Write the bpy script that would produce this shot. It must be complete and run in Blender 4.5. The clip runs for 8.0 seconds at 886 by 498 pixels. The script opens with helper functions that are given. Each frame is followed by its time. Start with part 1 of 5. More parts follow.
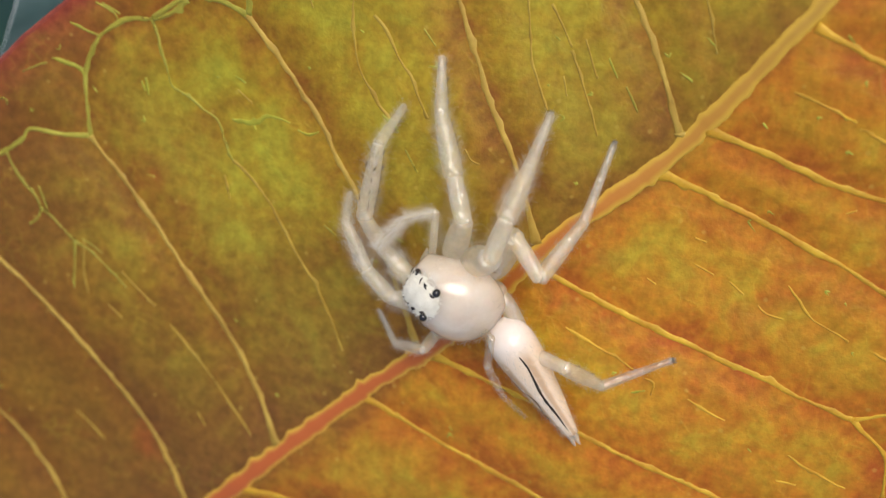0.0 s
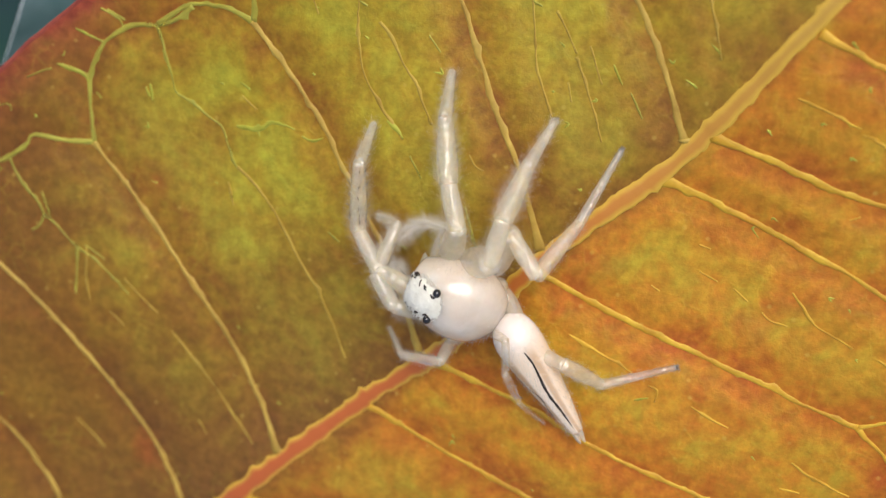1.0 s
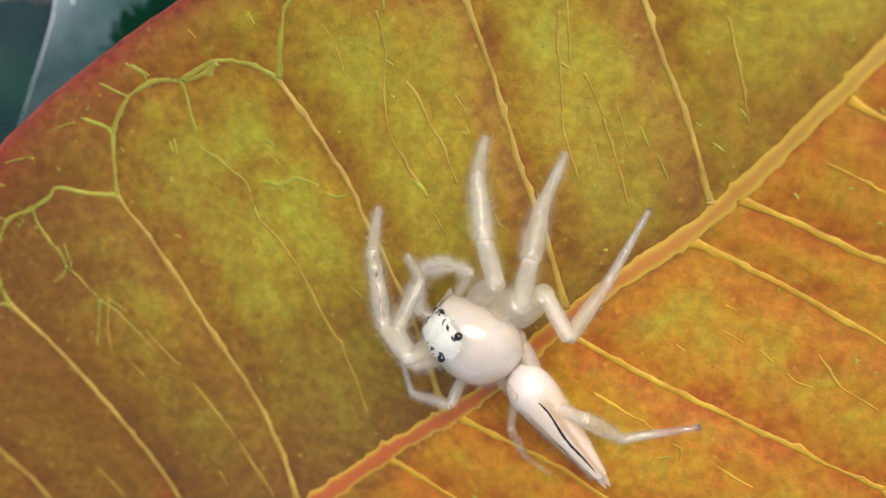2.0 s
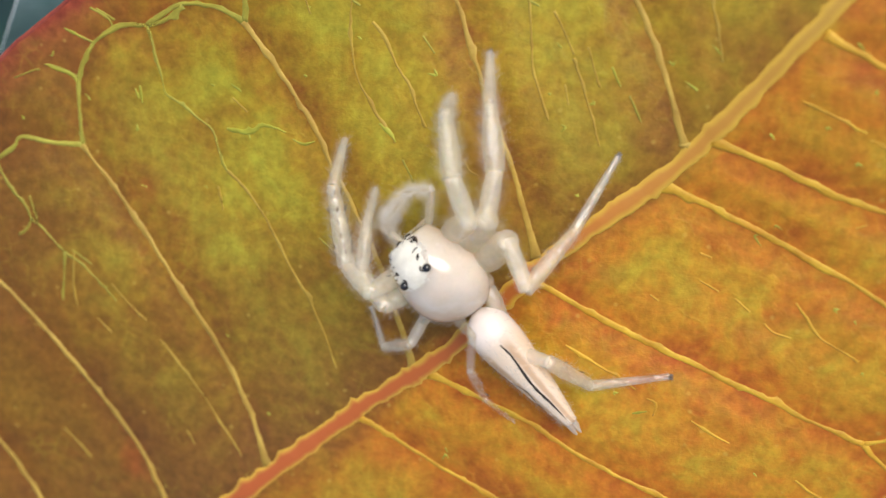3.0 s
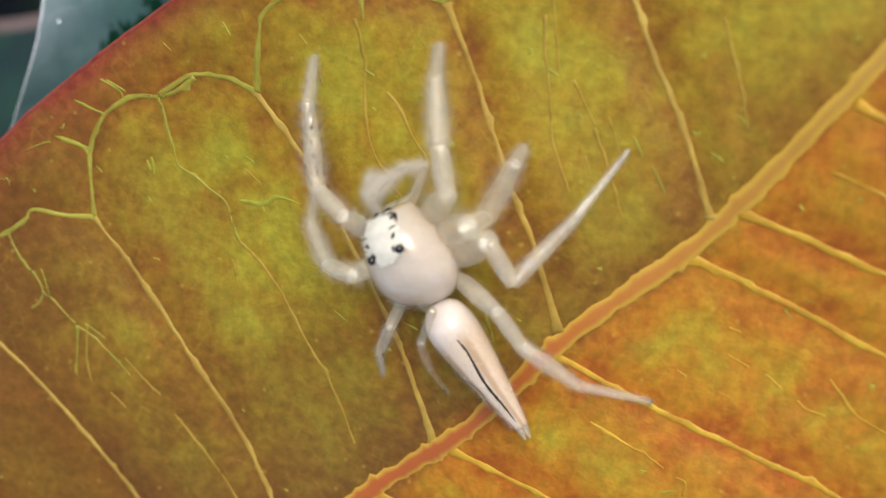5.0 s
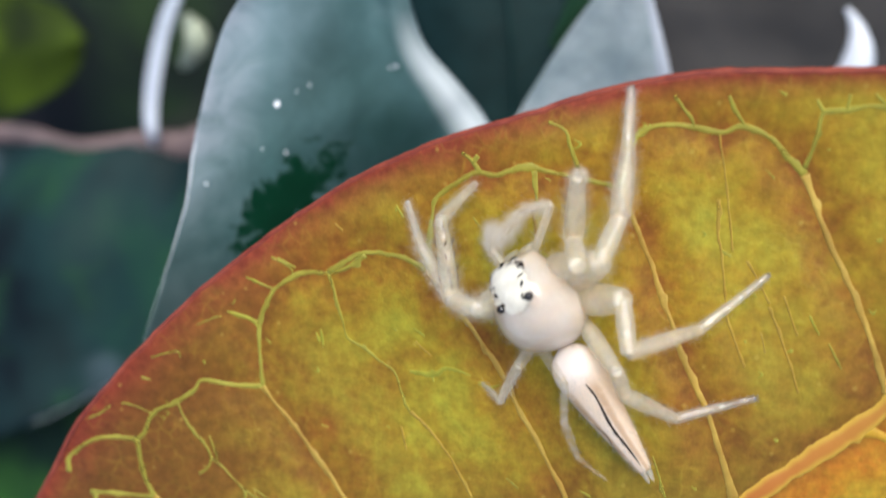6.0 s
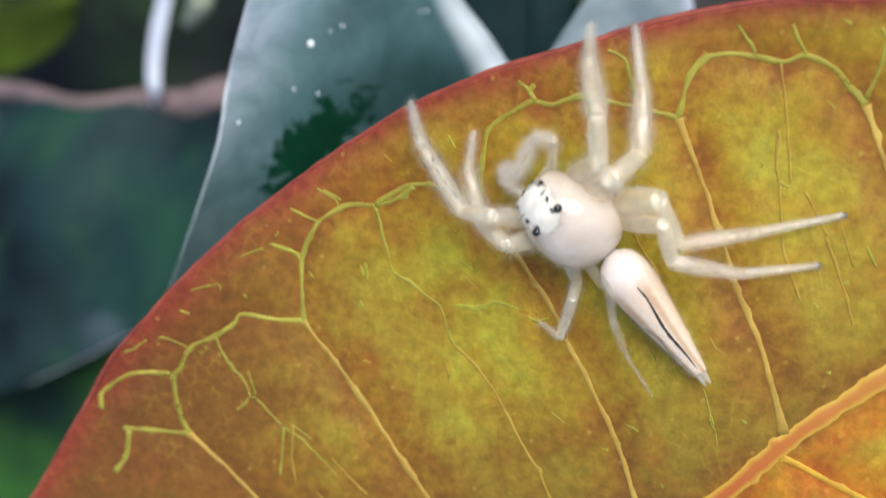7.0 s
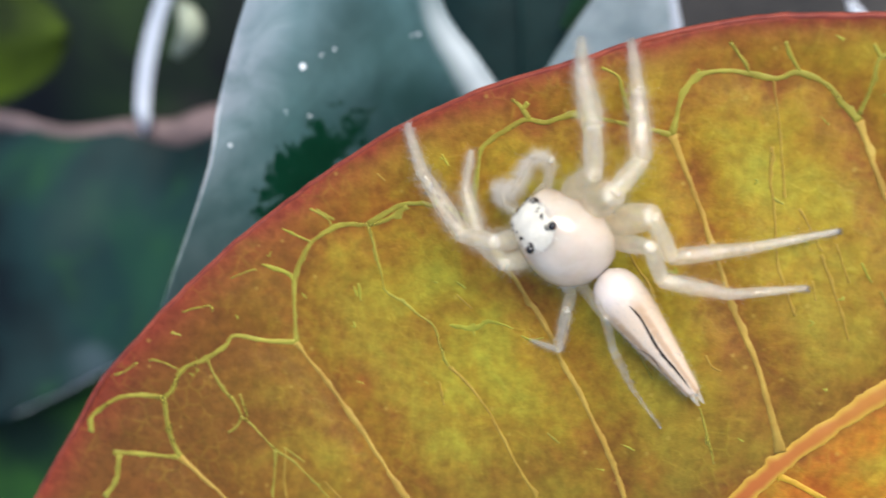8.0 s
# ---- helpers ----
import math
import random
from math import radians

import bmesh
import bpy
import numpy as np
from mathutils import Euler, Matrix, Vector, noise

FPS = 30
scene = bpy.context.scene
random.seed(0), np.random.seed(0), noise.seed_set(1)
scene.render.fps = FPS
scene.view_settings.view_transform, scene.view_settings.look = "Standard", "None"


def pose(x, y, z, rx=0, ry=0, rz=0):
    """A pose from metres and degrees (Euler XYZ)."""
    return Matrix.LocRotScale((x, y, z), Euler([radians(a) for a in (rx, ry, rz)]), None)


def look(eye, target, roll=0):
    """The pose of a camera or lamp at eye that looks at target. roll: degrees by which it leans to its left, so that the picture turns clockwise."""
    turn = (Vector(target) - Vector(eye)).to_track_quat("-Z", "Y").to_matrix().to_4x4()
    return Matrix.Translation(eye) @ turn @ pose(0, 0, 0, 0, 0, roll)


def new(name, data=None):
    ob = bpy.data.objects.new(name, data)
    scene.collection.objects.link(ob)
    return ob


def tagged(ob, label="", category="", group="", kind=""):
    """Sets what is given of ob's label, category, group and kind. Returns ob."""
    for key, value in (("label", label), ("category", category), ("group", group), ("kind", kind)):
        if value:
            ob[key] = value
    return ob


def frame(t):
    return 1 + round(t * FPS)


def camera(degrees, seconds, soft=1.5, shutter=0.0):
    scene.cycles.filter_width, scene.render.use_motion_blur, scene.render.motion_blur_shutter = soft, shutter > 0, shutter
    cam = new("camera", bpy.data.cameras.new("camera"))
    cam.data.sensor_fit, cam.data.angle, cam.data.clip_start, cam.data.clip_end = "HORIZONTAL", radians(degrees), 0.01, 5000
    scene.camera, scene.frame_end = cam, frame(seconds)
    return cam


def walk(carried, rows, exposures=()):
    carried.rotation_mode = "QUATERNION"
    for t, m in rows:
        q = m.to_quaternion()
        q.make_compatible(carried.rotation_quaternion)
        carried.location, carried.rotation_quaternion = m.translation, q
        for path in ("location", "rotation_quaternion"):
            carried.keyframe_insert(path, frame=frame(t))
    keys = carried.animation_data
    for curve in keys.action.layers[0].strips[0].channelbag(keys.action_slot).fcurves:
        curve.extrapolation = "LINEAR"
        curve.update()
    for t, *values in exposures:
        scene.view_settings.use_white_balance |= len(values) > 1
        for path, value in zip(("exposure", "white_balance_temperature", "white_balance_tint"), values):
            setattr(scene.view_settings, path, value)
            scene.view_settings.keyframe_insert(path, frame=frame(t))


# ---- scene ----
cam = camera(40, 8.0, soft=1.3, shutter=0.25)
# a phone held close: the lens opening is about one millimetre wide
cam.data.dof.use_dof = True
cam.data.dof.focus_distance = 0.0454
cam.data.dof.aperture_fstop = 45
WALK = [
    (0.0, pose(0.01440, 0.01440, 0.04327, -18.969, 16.836, 0.000)),
    (0.2, pose(0.01419, 0.01468, 0.04407, -18.205, 16.211, 0.437)),
    (0.3, pose(0.01543, 0.01427, 0.04342, -18.237, 15.631, 0.794)),
    (0.5, pose(0.01744, 0.01372, 0.04273, -17.918, 16.578, 0.699)),
    (0.7, pose(0.01725, 0.01358, 0.04276, -18.014, 16.851, 0.460)),
    (0.8, pose(0.01652, 0.01353, 0.04297, -18.024, 17.025, 0.335)),
    (1.0, pose(0.01411, 0.01386, 0.04355, -17.885, 16.659, 0.308)),
    (1.2, pose(0.01424, 0.01410, 0.04334, -17.613, 16.440, 0.465)),
    (1.3, pose(0.01441, 0.01438, 0.04312, -17.548, 16.343, 0.686)),
    (1.5, pose(0.01395, 0.01543, 0.04317, -17.581, 16.479, 0.484)),
    (1.7, pose(0.01297, 0.01639, 0.04326, -17.730, 16.491, 0.370)),
    (2.8, pose(0.01394, 0.01289, 0.04274, -16.793, 17.448, 0.680)),
    (3.0, pose(0.01460, 0.01298, 0.04225, -16.857, 17.498, 0.555)),
    (3.2, pose(0.01526, 0.01345, 0.04216, -16.562, 17.673, 0.652)),
    (3.5, pose(0.01488, 0.01595, 0.04248, -17.760, 18.348, -0.053)),
    (3.7, pose(0.01449, 0.01643, 0.04251, -17.405, 17.961, 0.149)),
    (4.0, pose(0.01553, 0.01511, 0.04162, -16.388, 17.070, 1.013)),
    (4.2, pose(0.01581, 0.01366, 0.04128, -16.316, 17.022, 1.076)),
    (5.3, pose(0.01316, 0.01526, 0.04031, -15.968, 19.127, -1.478)),
    (5.5, pose(0.01202, 0.01680, 0.04087, -15.887, 19.120, -2.029)),
    (5.7, pose(0.01061, 0.01711, 0.04169, -14.637, 18.890, -2.256)),
    (5.8, pose(0.00988, 0.01729, 0.04193, -14.752, 19.041, -2.143)),
    (6.0, pose(0.00913, 0.01936, 0.04248, -14.312, 18.952, -2.346)),
    (6.2, pose(0.00986, 0.02027, 0.04239, -13.208, 19.246, -2.150)),
    (6.3, pose(0.00981, 0.02092, 0.04231, -13.166, 18.690, -2.004)),
    (6.5, pose(0.00955, 0.02098, 0.04240, -14.046, 18.529, -2.223)),
    (6.7, pose(0.00749, 0.02077, 0.04329, -14.594, 18.292, -2.289)),
    (6.8, pose(0.00644, 0.01957, 0.04371, -14.466, 18.132, -2.076)),
    (7.0, pose(0.00602, 0.01720, 0.04371, -14.387, 17.513, -1.116)),
    (7.2, pose(0.00649, 0.01586, 0.04333, -13.250, 17.710, -0.703)),
    (7.3, pose(0.00665, 0.01654, 0.04306, -12.840, 17.495, -1.097)),
    (7.5, pose(0.00714, 0.01841, 0.04318, -12.396, 17.357, -1.221)),
    (7.7, pose(0.00665, 0.01638, 0.04335, -12.727, 16.445, -0.677)),
    (7.8, pose(0.00668, 0.01629, 0.04338, -12.565, 16.377, -0.817)),
    (8.0, pose(0.00573, 0.01650, 0.04377, -12.666, 16.851, -1.156)),
]
walk(cam, WALK, [(0.0, 0.20, 6650, 10), (0.5, 0.37, 6480, 10), (1.0, 0.34, 6430, 10), (3.5, 0.40, 6430, 10), (3.8, 0.22, 6750, 11), (4.2, 0.13, 6850, 12), (5.3, 0.36, 6350, 8),
                 (6.5, 0.51, 6150, 9), (7.5, 0.58, 6150, 9), (8.0, 0.55, 6150, 9)])

# ---- world and sun: bright, thinly clouded sky ----
SUN_FROM = Vector((0.30, 0.55, 0.80)).normalized()
world = bpy.data.worlds.new("sky")
scene.world = world
world.use_nodes = True
nt = world.node_tree
sky = nt.nodes.new("ShaderNodeTexSky")
sky.sky_type = "NISHITA"
sky.sun_disc = False
sky.sun_elevation = math.asin(SUN_FROM.z)
sky.sun_rotation = math.atan2(SUN_FROM.x, SUN_FROM.y)
sky.dust_density = 3.0
nt.links.new(sky.outputs[0], nt.nodes["Background"].inputs[0])
nt.nodes["Background"].inputs[1].default_value = 0.15
sun_data = bpy.data.lights.new("sun", "SUN")
sun_data.energy = 2.2
sun_data.angle = radians(34)
sun_data.color = (1.0, 0.95, 0.86)
sun = new("sun", sun_data)
sun.matrix_world = look((0, 0, 0.5), Vector((0, 0, 0.5)) - SUN_FROM)

MM = 0.001


# ---- materials ----
class Nodes:
    """Builds a node material step by step."""

    def __init__(self, name):
        self.mat = bpy.data.materials.new(name)
        self.mat.use_nodes = True
        self.t = self.mat.node_tree
        self.bsdf = self.t.nodes["Principled BSDF"]
        self.out = self.t.nodes["Material Output"]
        self.co = self.t.nodes.new("ShaderNodeTexCoord").outputs["Object"]

    def node(self, kind, **inputs):
        n = self.t.nodes.new(kind)
        for key, value in inputs.items():
            self.put(n.inputs[key.replace("_", " ")], value)
        return n

    def put(self, socket, value):
        if isinstance(value, bpy.types.NodeSocket):
            self.t.links.new(value, socket)
        else:
            socket.default_value = value

    def noise(self, scale, detail=4.0, rough=0.55, co=None, distortion=0.0):
        n = self.node("ShaderNodeTexNoise", Scale=scale, Detail=detail, Roughness=rough, Distortion=distortion)
        self.put(n.inputs["Vector"], co or self.co)
        return n.outputs[0]

    def ramp(self, value, stops):
        n = self.node("ShaderNodeValToRGB", Fac=value)
        el = n.color_ramp.elements
        while len(el) < len(stops):
            el.new(0.5)
        for e, (at, colour) in zip(el, stops):
            e.position = at
            e.color = (*colour, 1) if isinstance(colour, tuple) else (colour, colour, colour, 1)
        return n.outputs[0]

    def mix(self, fac, a, b, kind="MIX"):
        n = self.t.nodes.new("ShaderNodeMix")
        n.data_type, n.blend_type = "RGBA", kind
        self.put(n.inputs[0], fac)
        for socket, v in ((n.inputs[6], a), (n.inputs[7], b)):
            self.put(socket, (*v, 1) if isinstance(v, tuple) else v)
        return n.outputs[2]

    def math(self, op, a, b=0.0):
        n = self.t.nodes.new("ShaderNodeMath")
        n.operation = op
        self.put(n.inputs[0], a)
        self.put(n.inputs[1], b)
        return n.outputs[0]

    def bump(self, height, distance, strength=1.0):
        n = self.node("ShaderNodeBump", Height=height, Distance=distance, Strength=strength)
        self.put(self.bsdf.inputs["Normal"], n.outputs[0])

    def set(self, **inputs):
        for key, value in inputs.items():
            if isinstance(value, tuple) and len(value) == 3 and key in ("Base_Color",):
                value = (*value, 1)
            self.put(self.bsdf.inputs[key.replace("_", " ")], value)
        return self.mat


def blade_material():
    """An ageing leaf: olive and gold on one half, orange on the other, rust along the rim and the veins.
    The first map holds the way along the leaf and across it, the second the distance from the veins."""
    m = Nodes("leaf_blade")
    sep = m.node("ShaderNodeSeparateXYZ", Vector=m.node("ShaderNodeUVMap").outputs[0])
    u, v = sep.outputs[0], sep.outputs[1]
    second = m.node("ShaderNodeUVMap")
    second.uv_map = "near_veins"
    far = m.node("ShaderNodeSeparateXYZ", Vector=second.outputs[0]).outputs[0]
    broad = m.noise(100, 3)
    mid = m.noise(330, 5, 0.62, distortion=0.8)
    patch = m.noise(800, 4, 0.65, distortion=0.4)
    fine = m.noise(3200, 4, 0.75)
    # green and gold in the middle of each field, rust beside the veins
    tone = m.math("ADD", m.math("MULTIPLY", mid, 0.44), m.math("MULTIPLY", patch, 0.34))
    tone = m.math("ADD", tone, m.math("MULTIPLY", far, 0.24))
    olive = m.ramp(tone, ((0.36, (0.21, 0.070, 0.011)), (0.48, (0.295, 0.160, 0.013)), (0.58, (0.330, 0.230, 0.017)), (0.73, (0.345, 0.315, 0.028))))
    orange = m.ramp(tone, ((0.36, (0.34, 0.075, 0.012)), (0.48, (0.43, 0.145, 0.013)), (0.58, (0.44, 0.210, 0.016)), (0.72, (0.40, 0.30, 0.024))))
    half = m.ramp(m.math("ADD", v, m.math("MULTIPLY", m.math("SUBTRACT", broad, 0.5), 0.10)), ((0.485, 0.0), (0.53, 1.0)))
    body = m.mix(half, olive, orange)
    # browner towards the lower end of the olive half, weaker light painted in
    brown_dim = m.math("MULTIPLY", m.ramp(m.math("ADD", u, m.math("MULTIPLY", m.math("SUBTRACT", mid, 0.5), 0.2)), ((0.53, 1.0), (0.67, 0.0))), m.ramp(half, ((0.0, 0.85), (1.0, 0.55))))
    body = m.mix(brown_dim, body, m.mix(mid, (0.115, 0.042, 0.010), (0.245, 0.102, 0.013)))
    # dark purplish brown along the midrib on the olive half
    beside = m.math("ADD", m.math("SUBTRACT", 0.5, v), m.math("MULTIPLY", m.math("SUBTRACT", mid, 0.5), 0.07))
    beside = m.math("MULTIPLY", m.ramp(beside, ((0.02, 0.70), (0.085, 0.42), (0.24, 0.0))), m.math("MULTIPLY", m.math("SUBTRACT", 1.0, half), m.ramp(u, ((0.70, 1.0), (0.84, 0.55)))))
    body = m.mix(beside, body, m.mix(patch, (0.105, 0.042, 0.017), (0.21, 0.095, 0.017)))
    # red blotches
    body = m.mix(m.ramp(m.noise(210, 3, 0.6), ((0.60, 0.0), (0.72, 0.42))), body, (0.31, 0.062, 0.016))
    # the rim turns rust red
    edge = m.math("ABSOLUTE", m.math("SUBTRACT", v, 0.5))
    edge = m.math("ADD", edge, m.math("MULTIPLY", m.math("SUBTRACT", mid, 0.5), 0.04))
    # low on the rim the light's falloff is painted in as darker brown
    low = m.ramp(u, ((0.48, 1.0), (0.64, 0.22)))
    body = m.mix(m.math("MULTIPLY", low, m.ramp(edge, ((0.39, 0.0), (0.47, 0.65)))), body, (0.25, 0.100, 0.014))
    rim_dim = m.ramp(u, ((0.50, 1.0), (0.64, 0.0)))
    body = m.mix(m.math("MULTIPLY", rim_dim, m.ramp(edge, ((0.25, 0.0), (0.45, 0.80)))), body, (0.140, 0.056, 0.013))
    body = m.mix(m.ramp(u, ((0.76, 0.0), (0.90, 0.10))), body, (0.46, 0.28, 0.020))
    body = m.mix(m.ramp(edge, ((0.450, 0.0), (0.474, 0.38), (0.496, 1.0))), body, (0.23, 0.044, 0.020))
    # a fine net of veinlets, broken up
    cells = m.node("ShaderNodeTexVoronoi", Scale=1500.0)
    cells.feature = "DISTANCE_TO_EDGE"
    m.put(cells.inputs["Vector"], m.co)
    net = m.ramp(cells.outputs[0], ((0.0, 1.0), (0.12, 0.0)))
    net = m.math("MULTIPLY", net, m.ramp(m.noise(500, 3), ((0.48, 0.0), (0.70, 0.17))))
    body = m.mix(net, body, (0.44, 0.36, 0.03))
    # grain of the tissue, dark and light specks
    body = m.mix(0.55, body, m.ramp(m.noise(1900, 2, 0.6), ((0.34, 0.37), (0.66, 0.64))), "OVERLAY")
    body = m.mix(0.5, body, m.ramp(fine, ((0.32, 0.36), (0.68, 0.64))), "OVERLAY")
    specks = m.node("ShaderNodeTexVoronoi", Scale=1000.0)
    m.put(specks.inputs["Vector"], m.co)
    body = m.mix(m.ramp(specks.outputs[0], ((0.05, 0.3), (0.12, 0.0))), body, (0.58, 0.42, 0.08))
    m.bump(m.math("ADD", m.math("MULTIPLY", patch, 0.7), m.math("ADD", m.math("MULTIPLY", net, 0.8), m.math("MULTIPLY", fine, 0.35))), 0.00014, 0.6)
    m.set(Base_Color=body, Roughness=m.ramp(patch, ((0.3, 0.60), (0.7, 0.42))), Specular_IOR_Level=0.24)
    # thin tissue lets some light through
    through_leaf = m.node("ShaderNodeBsdfTranslucent", Color=body)
    mixer = m.node("ShaderNodeMixShader", Fac=0.22)
    m.t.links.new(m.bsdf.outputs[0], mixer.inputs[1])
    m.t.links.new(through_leaf.outputs[0], mixer.inputs[2])
    m.t.links.new(mixer.outputs[0], m.out.inputs[0])
    return m.mat


def vein_material(name, low, high, sunk=0.0):
    """A vein; the sunk share of it lies under the skin of the blade, whose colour shows through."""
    m = Nodes(name)
    n = m.noise(900, 4, 0.6)
    colour = m.ramp(n, ((0.3, low), (0.68, high)))
    m.bump(m.noise(3500, 3), 0.00004, 0.5)
    m.set(Base_Color=colour, Roughness=0.5, Specular_IOR_Level=0.28)
    if sunk:
        clear = m.node("ShaderNodeBsdfTransparent")
        mixer = m.node("ShaderNodeMixShader", Fac=m.ramp(m.noise(600, 3, 0.6), ((0.35, max(0.0, sunk - 0.16)), (0.65, min(1.0, sunk + 0.16)))))
        m.t.links.new(m.bsdf.outputs[0], mixer.inputs[1])
        m.t.links.new(clear.outputs[0], mixer.inputs[2])
        m.t.links.new(mixer.outputs[0], m.out.inputs[0])
    return m.mat


def midrib_material():
    """Red-brown along the middle, yellow at both flanks and towards the tip."""
    m = Nodes("leaf_midrib")
    sep = m.node("ShaderNodeSeparateXYZ", Vector=m.node("ShaderNodeUVMap").outputs[0])
    n = m.noise(700, 4, 0.6)
    across = m.math("ABSOLUTE", m.math("SUBTRACT", sep.outputs[1], 0.5))
    across = m.math("ADD", across, m.math("MULTIPLY", m.math("SUBTRACT", n, 0.5), 0.17))
    across = m.math("ADD", across, m.math("MULTIPLY", m.math("SUBTRACT", sep.outputs[0], 0.78), 0.28))
    red = m.ramp(sep.outputs[0], ((0.50, (0.33, 0.075, 0.016)), (0.72, (0.36, 0.095, 0.017)), (0.82, (0.38, 0.155, 0.02)), (0.93, (0.36, 0.20, 0.025))))
    colour = m.mix(m.ramp(across, ((0.10, 0.0), (0.30, 1.0))), red, (0.47, 0.285, 0.030))
    m.bump(n, 0.00008, 0.6)
    return m.set(Base_Color=colour, Roughness=0.42, Specular_IOR_Level=0.45)


def dark_leaf_material(name, dark, light, rough=0.34, scale=120, coat=0.0, gloss=0.6):
    m = Nodes(name)
    n = m.noise(scale, 4, 0.55)
    colour = m.ramp(n, ((0.3, dark), (0.7, light)))
    colour = m.mix(0.4, colour, m.ramp(m.noise(scale * 9, 3), ((0.3, 0.4), (0.7, 0.6))), "OVERLAY")
    m.bump(m.noise(scale * 5, 3), 0.0002, 0.5)
    return m.set(Base_Color=colour, Roughness=m.ramp(n, ((0.3, rough - 0.06), (0.7, rough + 0.10))), Specular_IOR_Level=gloss, Coat_Weight=coat, Coat_Roughness=rough)


def spider_material(name, colour, other, rough=0.38, scatter=0.35, grain=3000, clear=0.0, coat=0.0, deep=0.0006):
    m = Nodes(name)
    n = m.noise(grain * 0.3, 4, 0.6)
    f = m.noise(grain, 3, 0.6)
    c = m.mix(m.ramp(n, ((0.35, 0.0), (0.70, 1.0))), colour, other)
    m.bump(f, 0.00003, 0.5)
    return m.set(Base_Color=c, Roughness=m.ramp(f, ((0.3, rough - 0.08), (0.7, rough + 0.10))), Subsurface_Weight=scatter,
                 Subsurface_Radius=(1.0, 0.8, 0.6), Subsurface_Scale=deep, Specular_IOR_Level=0.5, Transmission_Weight=clear, IOR=1.36, Coat_Weight=coat, Coat_Roughness=0.10)


def shell_material():
    """Milky shell: light goes deep into it and a little of it straight through."""
    mat = spider_material("spider_shell", (0.56, 0.475, 0.38), (0.65, 0.57, 0.475), 0.18, 0.95, 3000, 0.0, 1.0, 0.0014)
    t = mat.node_tree
    clear, mixer = t.nodes.new("ShaderNodeBsdfTransparent"), t.nodes.new("ShaderNodeMixShader")
    mixer.inputs[0].default_value = 0.13
    t.links.new(t.nodes["Principled BSDF"].outputs[0], mixer.inputs[1])
    t.links.new(clear.outputs[0], mixer.inputs[2])
    t.links.new(mixer.outputs[0], t.nodes["Material Output"].inputs[0])
    return mat


def glassy_material(name, colour, other, clear, rough=0.14, scatter=0.3):
    """Skin so thin that part of the light goes straight through, with a wet gloss on top."""
    m = Nodes(name)
    n, f = m.noise(900, 4, 0.6), m.noise(3600, 3, 0.6)
    c = m.mix(m.ramp(n, ((0.35, 0.0), (0.70, 1.0))), colour, other)
    m.bump(m.math("ADD", f, m.math("MULTIPLY", m.noise(1500, 2, 0.5), 2.4)), 0.00016, 0.7)
    uneven = m.bsdf.inputs["Normal"].links[0].from_socket
    m.set(Base_Color=c, Roughness=0.5, Subsurface_Weight=scatter, Subsurface_Radius=(1.0, 0.8, 0.6), Subsurface_Scale=0.0008, Specular_IOR_Level=0.2)
    soft = m.node("ShaderNodeBsdfTranslucent", Color=c)
    inner = m.node("ShaderNodeMixShader", Fac=0.40)
    m.t.links.new(m.bsdf.outputs[0], inner.inputs[1])
    m.t.links.new(soft.outputs[0], inner.inputs[2])
    open_part = m.node("ShaderNodeBsdfTransparent", Color=(1.0, 0.97, 0.90, 1))
    mixer = m.node("ShaderNodeMixShader", Fac=m.ramp(n, ((0.3, clear - 0.10), (0.7, clear + 0.08))))
    m.t.links.new(inner.outputs[0], mixer.inputs[1])
    m.t.links.new(open_part.outputs[0], mixer.inputs[2])
    gloss = m.node("ShaderNodeBsdfGlossy", Color=(1, 1, 1, 1), Roughness=m.ramp(f, ((0.3, rough - 0.05), (0.7, rough + 0.12))), Normal=uneven)
    edge_on = m.math("POWER", m.node("ShaderNodeLayerWeight", Blend=0.5).outputs[1], 4.0)
    top = m.node("ShaderNodeMixShader", Fac=m.math("ADD", m.math("MULTIPLY", edge_on, 0.22), 0.075))
    m.t.links.new(mixer.outputs[0], top.inputs[1])
    m.t.links.new(gloss.outputs[0], top.inputs[2])
    m.t.links.new(top.outputs[0], m.out.inputs[0])
    return m.mat


def hair_material(name, clear_share):
    """Hairs so fine that most of the light passes them."""
    m = Nodes(name)
    m.set(Base_Color=(0.92, 0.89, 0.83), Roughness=0.4, Specular_IOR_Level=0.4)
    clear = m.node("ShaderNodeBsdfTransparent")
    soft = m.node("ShaderNodeBsdfTranslucent", Color=(0.98, 0.94, 0.86, 1))
    strand = m.node("ShaderNodeMixShader", Fac=0.5)
    m.t.links.new(m.bsdf.outputs[0], strand.inputs[1])
    m.t.links.new(soft.outputs[0], strand.inputs[2])
    mixer = m.node("ShaderNodeMixShader", Fac=clear_share)
    m.t.links.new(strand.outputs[0], mixer.inputs[1])
    m.t.links.new(clear.outputs[0], mixer.inputs[2])
    m.t.links.new(mixer.outputs[0], m.out.inputs[0])
    return m.mat


def plain_material(name, colour, rough=0.5, spec=0.5):
    m = Nodes(name)
    c = m.mix(m.ramp(m.noise(2500, 3), ((0.3, 0.0), (0.7, 1.0))), tuple(x * 0.8 for x in colour), tuple(min(1, x * 1.15) for x in colour))
    return m.set(Base_Color=c, Roughness=rough, Specular_IOR_Level=spec)


